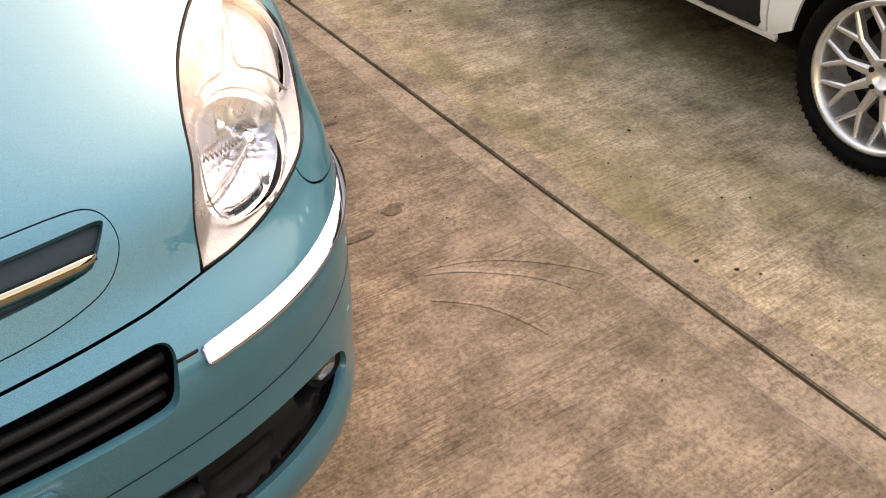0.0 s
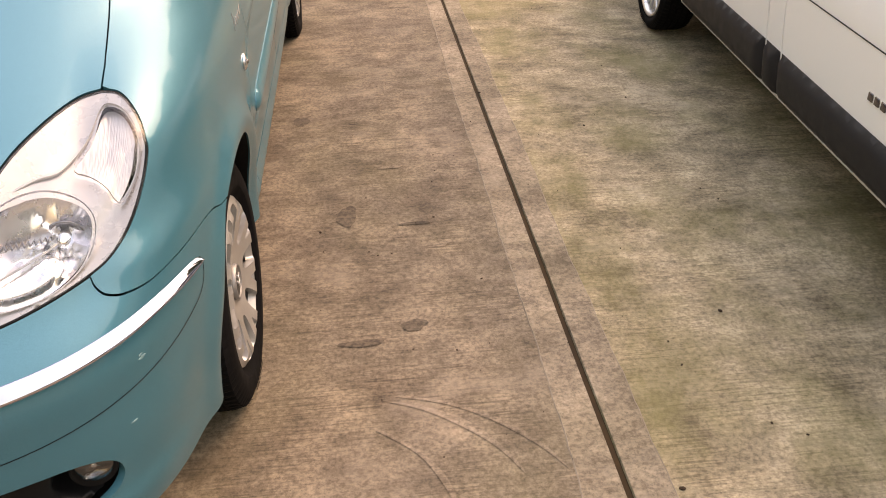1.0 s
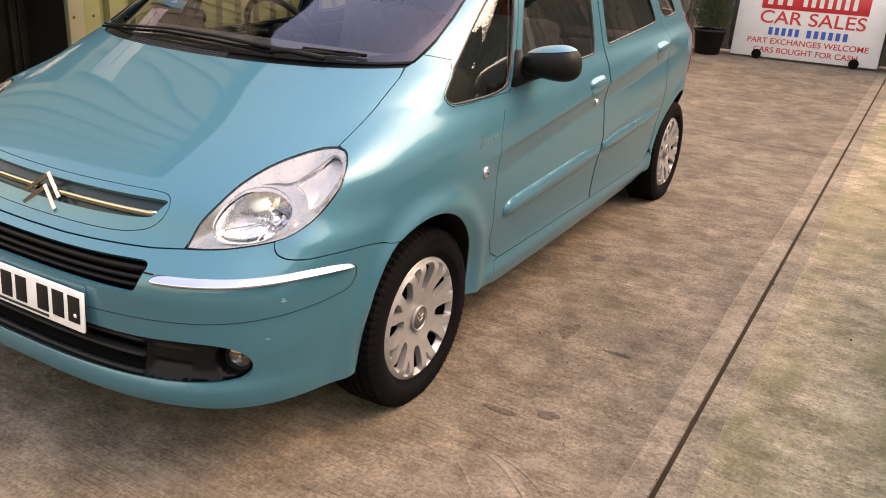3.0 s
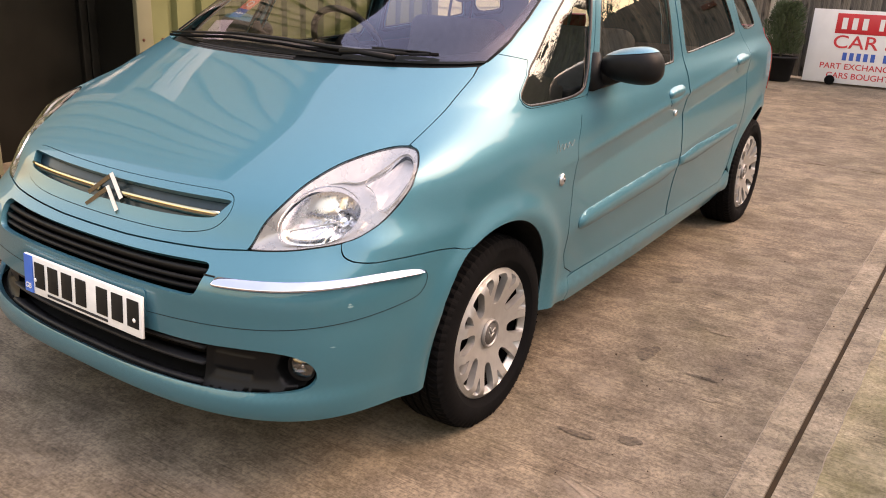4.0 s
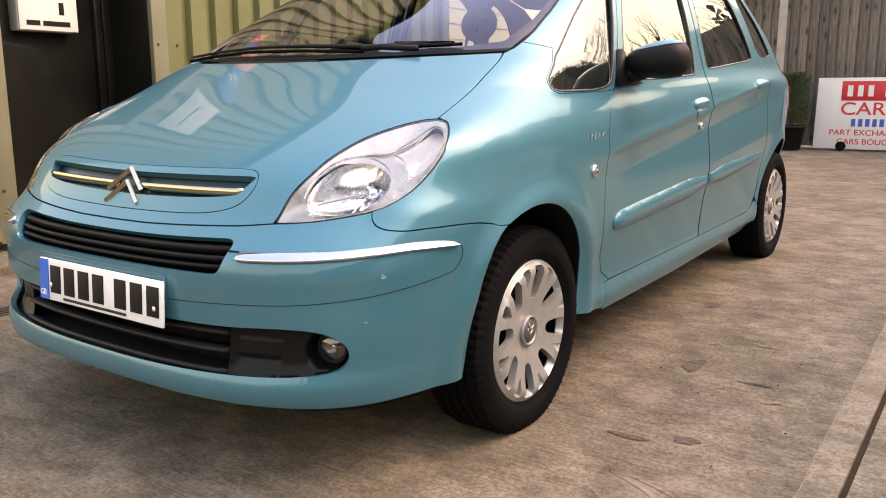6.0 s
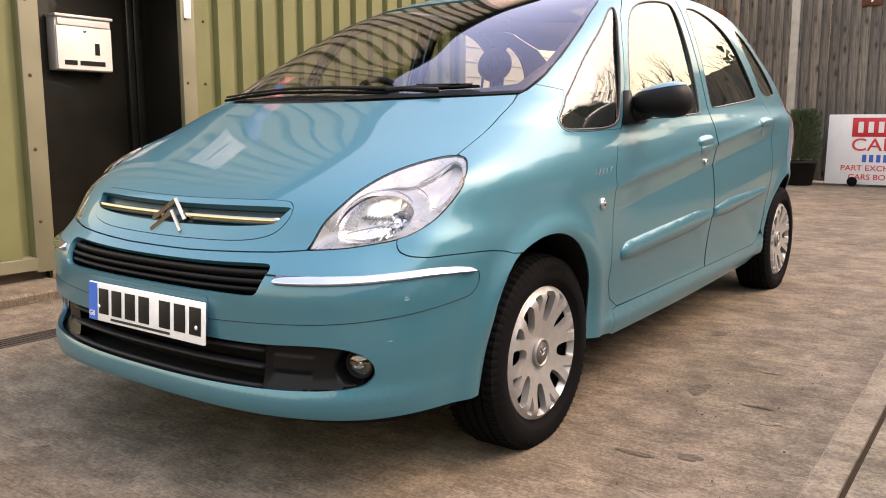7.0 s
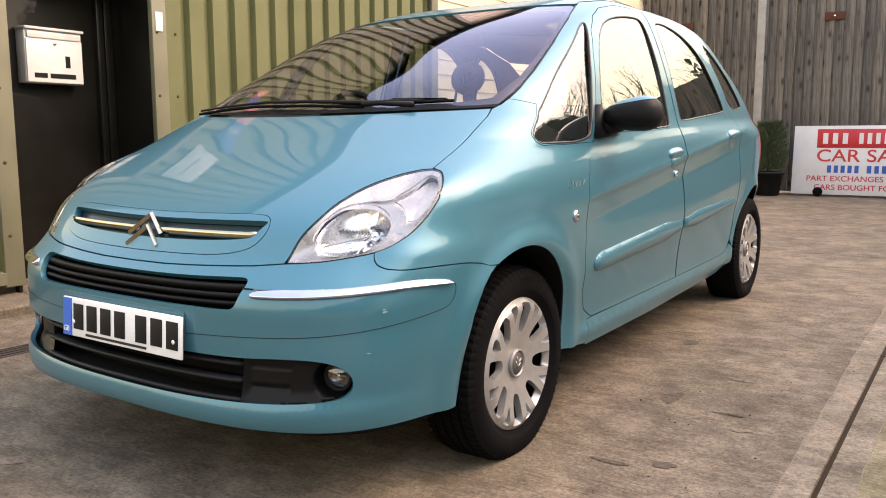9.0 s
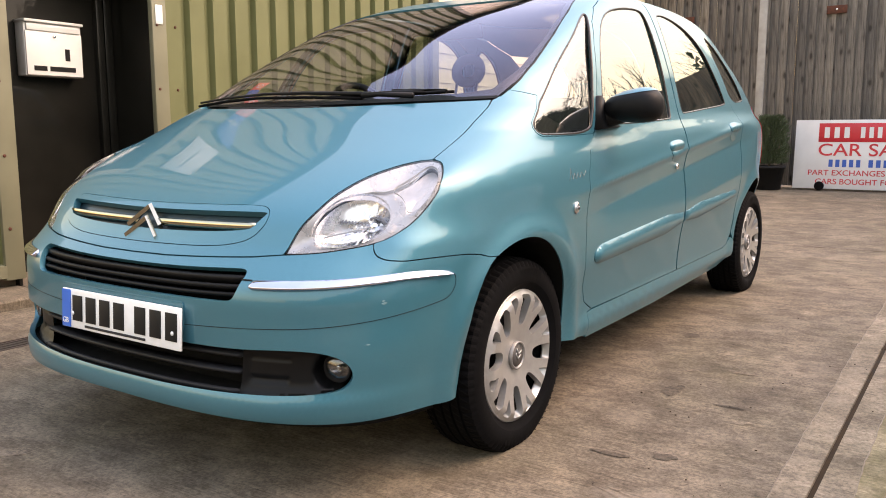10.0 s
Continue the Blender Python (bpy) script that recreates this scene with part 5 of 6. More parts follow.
# wings, doors, pillars
DOOR_EDGE = [(.54, .322), (.470, .36), (.437, .42), (.415, .56), (.412, .70), (.415, .81), (.455, .885), (.525, .94)]
for sg in (1, -1):
    loop = [(.7935, .8815), (.8015, .90), (.8045, .92), (.7905, .973), (.7825, 1.021), (.775, 1.044), (.784, 1.050)]
    loop += line([(.165, 1.0765), (.239, 1.0595), (.220, 1.04), (.198, 1.0195), (.168, .9975), (.139, .975), (.133, .960), (.1385, .9465), (.152, .9375), (.172, .9315), (.30, .9315), (.506, .9355), (.520, .9375), (.505, .92), (.453, .882), (.413, .81), (.410, .70), (.413, .56), (.435, .42), (.4685, .359), (.505, .3385), (.5385, .3205), (.502, .3175), (.50, .232)])
    loop += line(arc(ARCH_F, ARCH_Z, ARCH, -8, 115, 30)) + [(1.203, .6195)] + [(u + .0003, z + .0006) for u, z in reversed(WING_SEAM)]
    loop += [(u + .0010, z + (.0006 if z > .84 else -.0002)) for u, z in reversed(LAMP_OUT) if u > .750]
    body("front_wing", [flip(loop, sg)], TEAL, car, step=(.025, .014), gap=.0008, lip=.014)

    FD = DOOR_EDGE + [(.571, 1.001), (.640, 1.1315), (.700, 1.247), (.7697, 1.339), (.8565, 1.4008), (.958, 1.4438), (1.1, 1.4698), (1.30, 1.4798), (1.425, 1.4818), (1.428, 1.2), (1.432, 1.0), (1.440, .82), (1.458, .6), (1.472, .40), (1.472, .316), (.836, .318)]
    FW = [(.595, .968), (.645, 1.05), (.70, 1.177), (.762, 1.272), (.838, 1.348), (.938, 1.398), (1.11, 1.428), (1.28, 1.440), (1.335, 1.432), (1.353, 1.40), (1.358, 1.33), (1.355, 1.2), (1.345, 1.05), (1.325, .988), (1.30, .984), (.85, .968)]
    fd = body("front_door", [side(FD, sg), side(rounded(FW, 2), sg)], TEAL, car, step=(.03, .009), gap=.0008, lip=.015)
    pane("window", side(FW, sg), fd)
    RD = [(1.484, .316), (1.484, .40), (1.468, .6), (1.450, .82), (1.440, 1.0), (1.437, 1.2), (1.434, 1.4818), (1.6, 1.4818), (1.8815, 1.4528), (2.033, 1.401), (2.145, 1.3253), (2.220, 1.2045), (2.299, 1.0653), (2.375, .9973), (2.372, .85), (2.378, .70), (2.385, .56), (2.375, .45), (2.352, .38), (2.31, .33), (2.25, .316)]
    RW = [(1.487, 1.012), (1.492, 1.17), (1.497, 1.34), (1.502, 1.42), (1.53, 1.442), (1.66, 1.447), (1.87, 1.412), (2.045, 1.328), (2.130, 1.206), (2.220, 1.066), (2.19, 1.052), (1.85, 1.03), (1.52, 1.008)]
    rd = body("rear_door", [side(RD, sg), side(rounded(RW, 2), sg)], TEAL, car, step=(.03, .009), gap=.0008, lip=.015)
    pane("window", side(RW, sg), rd)
    # pillars and rear quarter in one pressing
    QW = [(.185, .937), (.160, .942), (.146, .950), (.141, .961), (.147, .974), (.175, .9955), (.205, 1.0175), (.229, 1.039), (.275, 1.066), (.405, 1.163), (.60, 1.276), (.715, 1.346), (.766, 1.371), (.773, 1.366), (.742, 1.330), (.671, 1.242), (.609, 1.128), (.541, 1.000), (.496, .939)]
    RQ = [(2.19, 1.40), (2.26, 1.385), (2.386, 1.330), (2.52, 1.220), (2.62, 1.095), (2.60, 1.076), (2.345, 1.064), (2.275, 1.197), (2.20, 1.325)]
    screen_edge = [(.800, 1.058), (.838, 1.11), (.856, 1.17), (.860, 1.28), (.842, 1.38), (.795, 1.455), (.79, 1.47)]
    top = line([(.98, 1.476), (1.1, 1.490), (1.35, 1.497), (1.8, 1.492), (2.2, 1.46), (2.5, 1.39), (2.68, 1.31), (2.82, 1.20), (2.92, 1.06), (2.97, .90), (2.98, .75), (2.98, .62), (3.06, .50)])
    back = line(arc(ARCH_R, ARCH_Z, ARCH, 32, 174, 34))
    inner = line([(2.385, .33), (2.358, .385), (2.381, .45), (2.391, .56), (2.384, .70), (2.378, .85), (2.376, .998), (2.30, 1.066), (2.221, 1.205), (2.146, 1.326), (2.034, 1.402), (1.882, 1.454), (1.6, 1.483), (1.3, 1.481), (1.1, 1.471), (.957, 1.445), (.855, 1.402), (.768, 1.34), (.698, 1.248), (.638, 1.132), (.568, 1.002), (.522, .942), (.506, .936), (.30, .932), (.172, .932), (.152, .938), (.139, .947), (.1335, .960), (.1395, .975), (.1685, .9975), (.1985, 1.0195), (.2205, 1.04), (.24, 1.06), (.165, 1.077)])
    ring_loop = screen_edge + top + back + inner
    body("body_side", [flip(ring_loop, sg), side(rounded(QW, 2), sg), side(rounded(RQ, 2), sg)], TEAL, car, step=(.03, .014), gap=.0005, lip=.012)
    pane("quarter_window", side(QW, sg), car)
    pane("quarter_window", side(RQ, sg), car)
    for wloop, holder in ((FW, fd), (RW, rd), (QW, car), (RQ, car)):
        p = np.array(side(rounded(wloop, 2), sg))
        p = np.concatenate([p, p[:2]])
        part("window_gasket", tube(along(p, -.004), .0052, 8), SEAL, holder, "dark glossy rubber seal")
    # sill
    body("sill", [side([(.502, .316), (.54, .318), (.836, .3165), (1.472, .3145), (2.25, .3145), (2.31, .3275), (2.36, .358), (2.395, .33), (2.40, .255), (2.2, .222), (1.2, .214), (.502, .224)], sg)], TEAL, car, step=(.06, .02), gap=.0004, lip=.02)
    # side mouldings
    MF = [(.492, .512), (.498, .532), (.525, .548), (.57, .556), (1.448, .600), (1.448, .514), (.62, .487), (.53, .487), (.503, .496)]
    MR = [(1.476, .602), (2.28, .618), (2.325, .609), (2.335, .592), (2.31, .578), (1.476, .516)]

    def plump(pts, outline):
        return -.014 * np.clip(near(pts, outline) / .03, 0, 1) ** .55
    body("side_moulding", [side(rounded(MF, 1), sg)], TEAL, fd, off=.002, gap=0, lip=.008, step=(.03, .008), fine=.012, depth=plump)
    body("side_moulding", [side(rounded(MR, 1), sg)], TEAL, rd, off=.002, gap=0, lip=.008, step=(.03, .008), fine=.012, depth=plump)
    # handles
    for holder, hy, hz in ((fd, 1.295, .858), (rd, 2.205, .925)):
        HP = rounded([(hy - .085, hz + .012), (hy - .07, hz + .035), (hy + .075, hz + .042), (hy + .09, hz + .02), (hy + .085, hz), (hy - .07, hz - .01)], 2)
        CUP = rounded([(hy - .075, hz + .005), (hy + .085, hz + .005), (hy + .06, hz - .045), (hy + .0, hz - .055), (hy - .055, hz - .04)], 2)

        def handle_bulge(pts, outline):
            return -.015 * np.clip(near(pts, outline) / .016, 0, 1) ** .7
        handle = body("door_handle", [side(HP, sg)], TEAL, holder, off=.002, gap=0, lip=.006, step=(.012, .006), fine=.01, depth=handle_bulge)
        body("handle_cup", [side(CUP, sg)], TEAL, handle, off=.001, gap=0, lip=.003, step=(.012, .008), fine=.01, depth=lambda p, o: .0 * p[:, 0] - .004 * np.clip(near(p, o) / .02, 0, 1))
    kc = along(side([(1.330, .786), (1.331, .787), (1.330, .788)], sg)[:1], .004)[0]
    part("keyhole", turned([(-.004, .013), (.003, .013), (.006, .008)], 16), CHROME, fd).matrix_local = pose(*kc, 0, 0, 0 if sg > 0 else 180)
    # side repeater and script badge
    ic = along(side([(.312, .703), (.313, .704), (.312, .705)], sg)[:1], .0)[0]
    rep = part("side_repeater", turned([(-.003, .021), (.003, .020), (.007, .013), (.009, .002)], 24), REFLECTOR, car, "clear oval side repeater lamp")
    rep.matrix_local = pose(*ic, 0, 0, 8 if sg > 0 else 172)
    part("bulb_cap", turned([(.006, .008), (.010, .006), (.012, .001)], 12), SMOKE, rep)
    ribbon(line([(.262, .792), (.275, .830), (.285, .795), (.30, .815), (.31, .795), (.325, .815), (.335, .797), (.35, .816), (.365, .80), (.385, .818)], sg), .0008, .0008, .0004, CAP_RIM, car, "script_badge", "small silver script badge")
    # black sheet added behind the gaps to block light and keep them dark
    shell = [(.88, .30)] + line([(-.40, .30)] + arc(ARCH_F, ARCH_Z, ARCH + .002, 180, 0, 24) + [(.38, .26), (2.38, .26)] + arc(ARCH_R, ARCH_Z, ARCH + .002, 180, 10, 24) + [(3.1, .35), (3.1, .6), (2.97, .9), (2.6, .96), (1.4, .94), (.5, .90), (.2, .89)]) + [(.88, .60)]
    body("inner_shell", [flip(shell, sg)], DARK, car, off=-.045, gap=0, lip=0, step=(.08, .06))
    # wheel housings
    for yc in (ARCH_F, ARCH_R):
        bm = bmesh.new()
        pts = arc(yc, ARCH_Z, ARCH, -4, 184, 40)
        if yc == ARCH_F:
            pts = arc(yc, ARCH_Z, ARCH, -4, 114, 28) + BUMPER_ARCH
        u = U(np.array([p[0] for p in pts]), np.array([p[1] for p in pts]))
        edge = S(sg * u, np.array([p[1] for p in pts]))
        nn = normal(sg * u, np.array([p[1] for p in pts]))
        a = [bm.verts.new(p - n * .004) for p, n in zip(edge, nn)]
        b = [bm.verts.new((sg * .70, yc + (p[0] - yc) * 1.03, ARCH_Z + (p[1] - ARCH_Z) * 1.03)) for p in pts]
        c = [bm.verts.new((sg * .46, yc + (p[0] - yc) * 1.03, ARCH_Z + (p[1] - ARCH_Z) * 1.03)) for p in pts]
        for p, q in ((a, b), (b, c)):
            for i in range(len(pts) - 1):
                bm.faces.new((p[i], p[i + 1], q[i + 1], q[i]))
        bm.faces.new(c)
        part("wheel_housing", smooth(bm), DARK, car)

# roof, windscreen, tailgate
SCREEN = [(0, 1.046), (.3, 1.049), (.55, 1.053), (.70, 1.056), (.788, 1.060), (.826, 1.11), (.846, 1.17), (.850, 1.28), (.832, 1.38), (.785, 1.452), (.76, 1.463), (.53, 1.469), (0, 1.472)]
screen = body("windscreen", [half(SCREEN)], SCREEN_GLASS, car, off=-.004, gap=.003, lip=.005, step=(.025, .02))
screen.visible_shadow = False
INNER_S = [(0, 1.075), (.3, 1.077), (.62, 1.082), (.735, 1.095), (.790, 1.16), (.803, 1.27), (.787, 1.37), (.735, 1.438), (.5, 1.452), (0, 1.456)]
body("screen_band", [half(SCREEN), half(INNER_S)], GASKET, screen, "black printed border", off=-.014, gap=.004, lip=.002, step=(.022, .018))
for sg in (1, -1):
    part("screen_gasket", tube(along([(sg * u, z) for u, z in ((.79, 1.056), (.832, 1.11), (.851, 1.17), (.855, 1.28), (.837, 1.38), (.79, 1.455))], -.004), .006, 6), GASKET, screen)
ROOF = [(0, 1.476), (.53, 1.473), (.765, 1.468), (.80, 1.473)] + line([(.985, 1.480), (1.1, 1.494), (1.35, 1.501), (1.8, 1.496), (2.2, 1.464), (2.5, 1.394)]) + [(UE - .62, 1.39), (UE - .01, 1.39), (UE - .01, 1.5235), (0, 1.5235)]
ROOF = [p for i, p in enumerate(ROOF) if i == 0 or abs(p[0] - ROOF[i - 1][0]) + abs(p[1] - ROOF[i - 1][1]) > 1e-4]
for sg in (1, -1):
    body("roof_edge", [flip(ROOF, sg)], TEAL, car, gap=0, lip=.01, step=(.06, .008), fine=.03)
us = np.linspace(-UE, UE, 161)[:-1]
rim = S(us, np.full(160, 1.523))
bm = bmesh.new()
rings = []
for k, s in enumerate((1.0, .93, .75, .5, .25)):
    rings.append([bm.verts.new((p[0] * s, 1.75 + (p[1] - 1.75) * s, 1.523 + .022 * (1 - s * s))) for p in rim])
for a, b in zip(rings, rings[1:]):
    for i in range(160):
        bm.faces.new((a[i], a[(i + 1) % 160], b[(i + 1) % 160], b[i]))
bm.faces.new(rings[-1])
bmesh.ops.recalc_face_normals(bm, faces=bm.faces)
part("roof", smooth(bm), TEAL, car)

# tail: lamps, tailgate and bumper
for sg in (1, -1):
    body("tail_lamp", [flip(line([(2.94, 1.05), (2.985, .90), (2.995, .72)]) + [(UE - .50, .72), (UE - .53, .9), (UE - .56, 1.05)], sg)], RED_LENS, car, gap=.002, lip=.012, off=.004)
    body("rear_panel", [flip([(UE - .005, .63)] + [(UE - .005, 1.39), (UE - .62, 1.39)] + [(UE - .55, 1.055), (UE - .49, .9), (UE - .46, .71)] + line([(2.995, .70), (2.995, .63)]), sg)], TEAL, car, gap=.002, lip=.012, step=(.06, .05))
    body("rear_bumper", [flip([(UE - .005, .62), (UE - .005, .25)] + line([(3.12, .25), (3.10, .40), (3.065, .49), (2.99, .615)]), sg)], TEAL, car, gap=.002, lip=.014, step=(.05, .04))

# cowl, wipers
body("scuttle", [half([(0, 1.026), (.24, 1.028), (.456, 1.032), (.64, 1.037), (.77, 1.041), (.798, 1.058), (.74, 1.082), (.62, 1.078), (.3, 1.072), (0, 1.070)])], BLACK_PLASTIC, car, "black ribbed plastic below the windscreen", off=-.020, gap=0, lip=.004, step=(.03, .01))
for k in range(5):
    ribbon([(u, 1.034 + .0045 * k + .012 * (u / .7) ** 2) for u in np.linspace(-.42, .10, 24)], .003, .004, -.019, GREY_PLASTIC, car, "scuttle_rib")
for pts, blade in (([(.50, 1.046), (.30, 1.056), (.02, 1.066), (-.20, 1.068), (-.42, 1.058), (-.62, 1.046)], [(.30, 1.050), (.02, 1.060), (-.25, 1.063), (-.45, 1.053), (-.66, 1.043)]),
                   ([(.30, 1.050), (.45, 1.058), (.60, 1.060), (.40, 1.064)], [(.62, 1.066), (.40, 1.060), (.12, 1.056)])):
    w = part("wiper", tube(along(pts, .016), .006, 8, [.009, .007, .006, .005, .004, .004][:len(pts)]), BLACK_PLASTIC, car, "black wiper arm")
    part("blade", tube(along(blade, .006), .005, 6), RUBBER, w)

# mirrors
for sg in (1, -1):
    base = prism([(.535, .948), (.572, 1.030), (.592, 1.062), (.606, 1.066), (.63, 1.03), (.70, .972), (.74, .956)], .03, "x", 0.0)
    for v in base.verts:
        v.co.x = sg * (.778 + v.co.x - .16 * (v.co.z - .97)) + (0 if v.co.x < .01 else sg * .012)
    mirror = part("wing_mirror", smooth(base), BLACK_PLASTIC, car, "black wing mirror with a teal cap")
    for name, grow, floor_z, material in (("mirror_shell", 1.0, -2.0, BLACK_PLASTIC), ("mirror_cap", 1.02, .52, TEAL)):
        bm = bmesh.new()
        bmesh.ops.create_uvsphere(bm, u_segments=40, v_segments=24, radius=1.0)
        bmesh.ops.delete(bm, geom=[v for v in bm.verts if v.co.z < floor_z], context="VERTS")
        for v in bm.verts:
            x, y, z = v.co * grow
            x = math.copysign(abs(x) ** .75, x)
            z = math.copysign(abs(z) ** .8, z)
            v.co = (sg * (.897 + .114 * x * (1 - .08 * z)), .655 + .082 * min(y, .6) - .02 * x, 1.028 + (.057 + .013 * x) * z + .006 * x)
        part(name, smooth(bm), material, mirror, "teal cap" if material is TEAL else "")
    arm = tube([(sg * .785, .640, .985), (sg * .82, .648, .992), (sg * .87, .652, 1.005)], .03, 12, [.042, .036, .032])
    part("mirror_arm", arm, BLACK_PLASTIC, mirror)
    part("mirror_glass", box(sg * .900 - .075, sg * .900 + .075, .696, .699, .995, 1.055, .002), CHROME, mirror)

# headlamps


MAIN_HOLE = [(.570, .718), (.580, .762), (.598, .791), (.638, .802), (.688, .798), (.744, .774), (.766, .748), (.757, .717), (.726, .692), (.682, .680), (.614, .679), (.583, .692)]
TURN_HOLE = [(.718, .811), (.756, .835), (.785, .864), (.812, .866), (.851, .857), (.884, .837), (.894, .818), (.875, .786), (.845, .764), (.823, .756), (.808, .766), (.795, .783), (.760, .801)]


def headlamp(sg):
    loop = flip(LAMP_IN + LAMP_OUT, sg)
    ring_pts = dense(loop, .015)
    lamp = part("headlamp", tube(along(np.concatenate([ring_pts, ring_pts[:1]]), -.0035), .0024, 6), GASKET, car, "large clear headlamp")

    def shelf(pts, outline):
        return .020 * np.clip(near(pts, outline) / .035, 0, 1)
    main, turn_lamp = rounded(flip(MAIN_HOLE, sg), 2), rounded(flip(TURN_HOLE, sg), 2)
    body("bezel", [loop, main, turn_lamp], BEZEL, lamp, "satin silver bezel", off=-.004, gap=.001, lip=0, step=(.012, .01), fine=.012, depth=shelf)

    def bowl(pts, outline):
        u, z = np.abs(pts[:, 0]), pts[:, 1]
        d = near(pts, outline)
        deep = .020 + .060 * np.clip(d / .075, 0, 1) ** .62
        # a shelf across the lower half, a smooth bowl above it and cut facets round the bulb
        low = np.clip((.741 - .25 * (.73 - u) - z) / .006, 0, 1) * np.clip((.722 - u) / .01, 0, 1)
        round_bulb = np.hypot(u - .728, (z - .744) * 1.1)
        sector = np.arctan2(z - .744, u - .728) / radians(24)
        facet = (.012 * (sector - np.floor(sector)) - .006) * np.clip((round_bulb - .026) / .006, 0, 1) * np.clip((.085 - round_bulb) / .02, 0, 1) * np.clip((u - .655) / .01, 0, 1)
        ring_step = .010 * (round_bulb < .036)
        return deep - .026 * low * np.clip(d / .016, 0, 1) + (facet + ring_step) * np.clip(d / .01, 0, 1)
    body("reflector", [main], REFLECTOR, lamp, "deep chromed reflector bowl", off=-.004, gap=-.002, lip=.006, step=(.004, .0035), fine=.006, depth=bowl)

    def ribs(pts, outline):
        u = np.abs(pts[:, 0])
        return .020 + .007 * np.clip(near(pts, outline) / .03, 0, 1) + .0014 * np.abs(np.sin((u - .5 * pts[:, 1]) * 330)) * (near(pts, outline) > .004)
    body("indicator_reflector", [turn_lamp], INDICATOR, lamp, "ribbed indicator reflector", off=-.004, gap=-.002, lip=.006, step=(.0035, .008), fine=.008, depth=ribs)
    part("lens", panel_mesh("lens", [loop], S, normal, off=.001, gap=.0015, lip=.006, step=(.02, .02), fine=.01), LENS, lamp, "clear lens").visible_shadow = False
    d = Vector((sg * .30, -.95, .02)).normalized()
    aim = d.to_track_quat("X", "Z").to_matrix().to_4x4()
    bulb = part("bulb_shield", turned([(-.03, .013), (.006, .013), (.016, .011), (.021, .003)], 24), CHROME, lamp)
    bulb.matrix_local = Matrix.Translation(Vector(along([(sg * .724, .744)], -.055)[0])) @ aim
    dark_ring = part("dark_socket", turned([(-.010, .026), (.004, .033), (.006, .031), (-.006, .016)], 32, "x", True), SMOKE, lamp, "smoky socket round the bulb")
    dark_ring.matrix_local = Matrix.Translation(Vector(along([(sg * .728, .744)], -.068)[0])) @ aim
    teeth = []
    for k in range(19):
        teeth.append((sg * (.612 + .0050 * k), .7655 - .0007 * k + (.004 if k % 2 else -.004)))
    ribbon(teeth, .0042, .003, -.052, SMOKE, lamp, "flute_edge")
    ribbon(spaced((sg * .592, .712), (sg * .712, .740), 10), .004, .005, -.048, SILVER, lamp, "shelf_edge")
    ribbon([(sg * u, z) for u, z in spline([(.575, .770), (.610, .805), (.660, .817), (.705, .818), (.745, .838), (.780, .867)], 5)], .0028, .0035, -.021, SILVER, lamp, "bezel_ridge")
    return lamp


for sg in (1, -1):
    headlamp(sg)

# wheels


def tyre_mesh(width, radius, rim_r):
    """A tyre with circumferential grooves and shoulder blocks."""
    n = 216
    w = width / 2
    prof = [(-w * .80, rim_r), (-w * .98, rim_r + .022), (-w, (rim_r + radius) / 2 + .008), (-w * .93, radius - .022), (-w * .84, radius - .007), (-w * .60, radius - .001)]
    groove = []
    for g in (-.50, -.17, .17, .50):
        groove += [(w * (g - .045), radius), (w * (g - .03), radius - .007), (w * (g + .03), radius - .007), (w * (g + .045), radius)]
    prof = prof + groove + [(-a, r) for a, r in reversed(prof)]
    bm = bmesh.new()
    rings = []
    for a, r in prof:
        ring = []
        for i in range(n):
            t = 2 * math.pi * i / n
            shoulder = w * .55 < abs(a) <= w * .95 and r > radius - .03
            rr = r - (.0034 if shoulder and i % 3 == 0 else 0)
            ring.append(bm.verts.new((a, rr * math.cos(t), rr * math.sin(t))))
        rings.append(ring)
    for p, q in zip(rings, rings[1:]):
        for i in range(n):
            j = (i + 1) % n
            bm.faces.new((p[i], q[i], q[j], p[j]))
    bmesh.ops.recalc_face_normals(bm, faces=bm.faces)
    for f in bm.faces:
        f.smooth = abs(f.calc_center_median().x) > w * .9
    # slanted cuts across the tread ribs, their shade laid on as flat dark quads
    for i in range(72):
        for g0, g1 in ((-.86, -.56), (-.44, -.23), (-.11, .11), (.23, .44), (.56, .86)):
            t = 2 * math.pi * (i + (.5 if g0 == -.11 else 0)) / 72
            quad = []
            for g, dt in ((g0, 0), (g1, .040), (g1, .058), (g0, .018)):
                r = radius - (.0035 if abs(g) > .8 else .0006 if abs(g) > .5 else -.0006)
                quad.append(bm.verts.new((w * g, r * math.cos(t + dt), r * math.sin(t + dt))))
            bm.faces.new(quad).material_index = 1
    # raised maker's marks on the outer wall, too worn to read
    for t0, count in ((66, 7), (246, 7)):
        for k in range(count):
            t = radians(t0 + k * 4.4)
            rm = rim_r + (radius - rim_r) * .60
            c = Vector((w * .985, rm * math.cos(t), rm * math.sin(t)))
            r = Vector((0, math.cos(t), math.sin(t)))
            q = Vector((0, -math.sin(t), math.cos(t)))
            bm.faces.new([bm.verts.new(c + r * a * .0085 + q * b * .006 + Vector((.0028, 0, 0))) for a, b in ((-1, -1), (-1, 1), (1, 1), (1, -1))])
    return bm


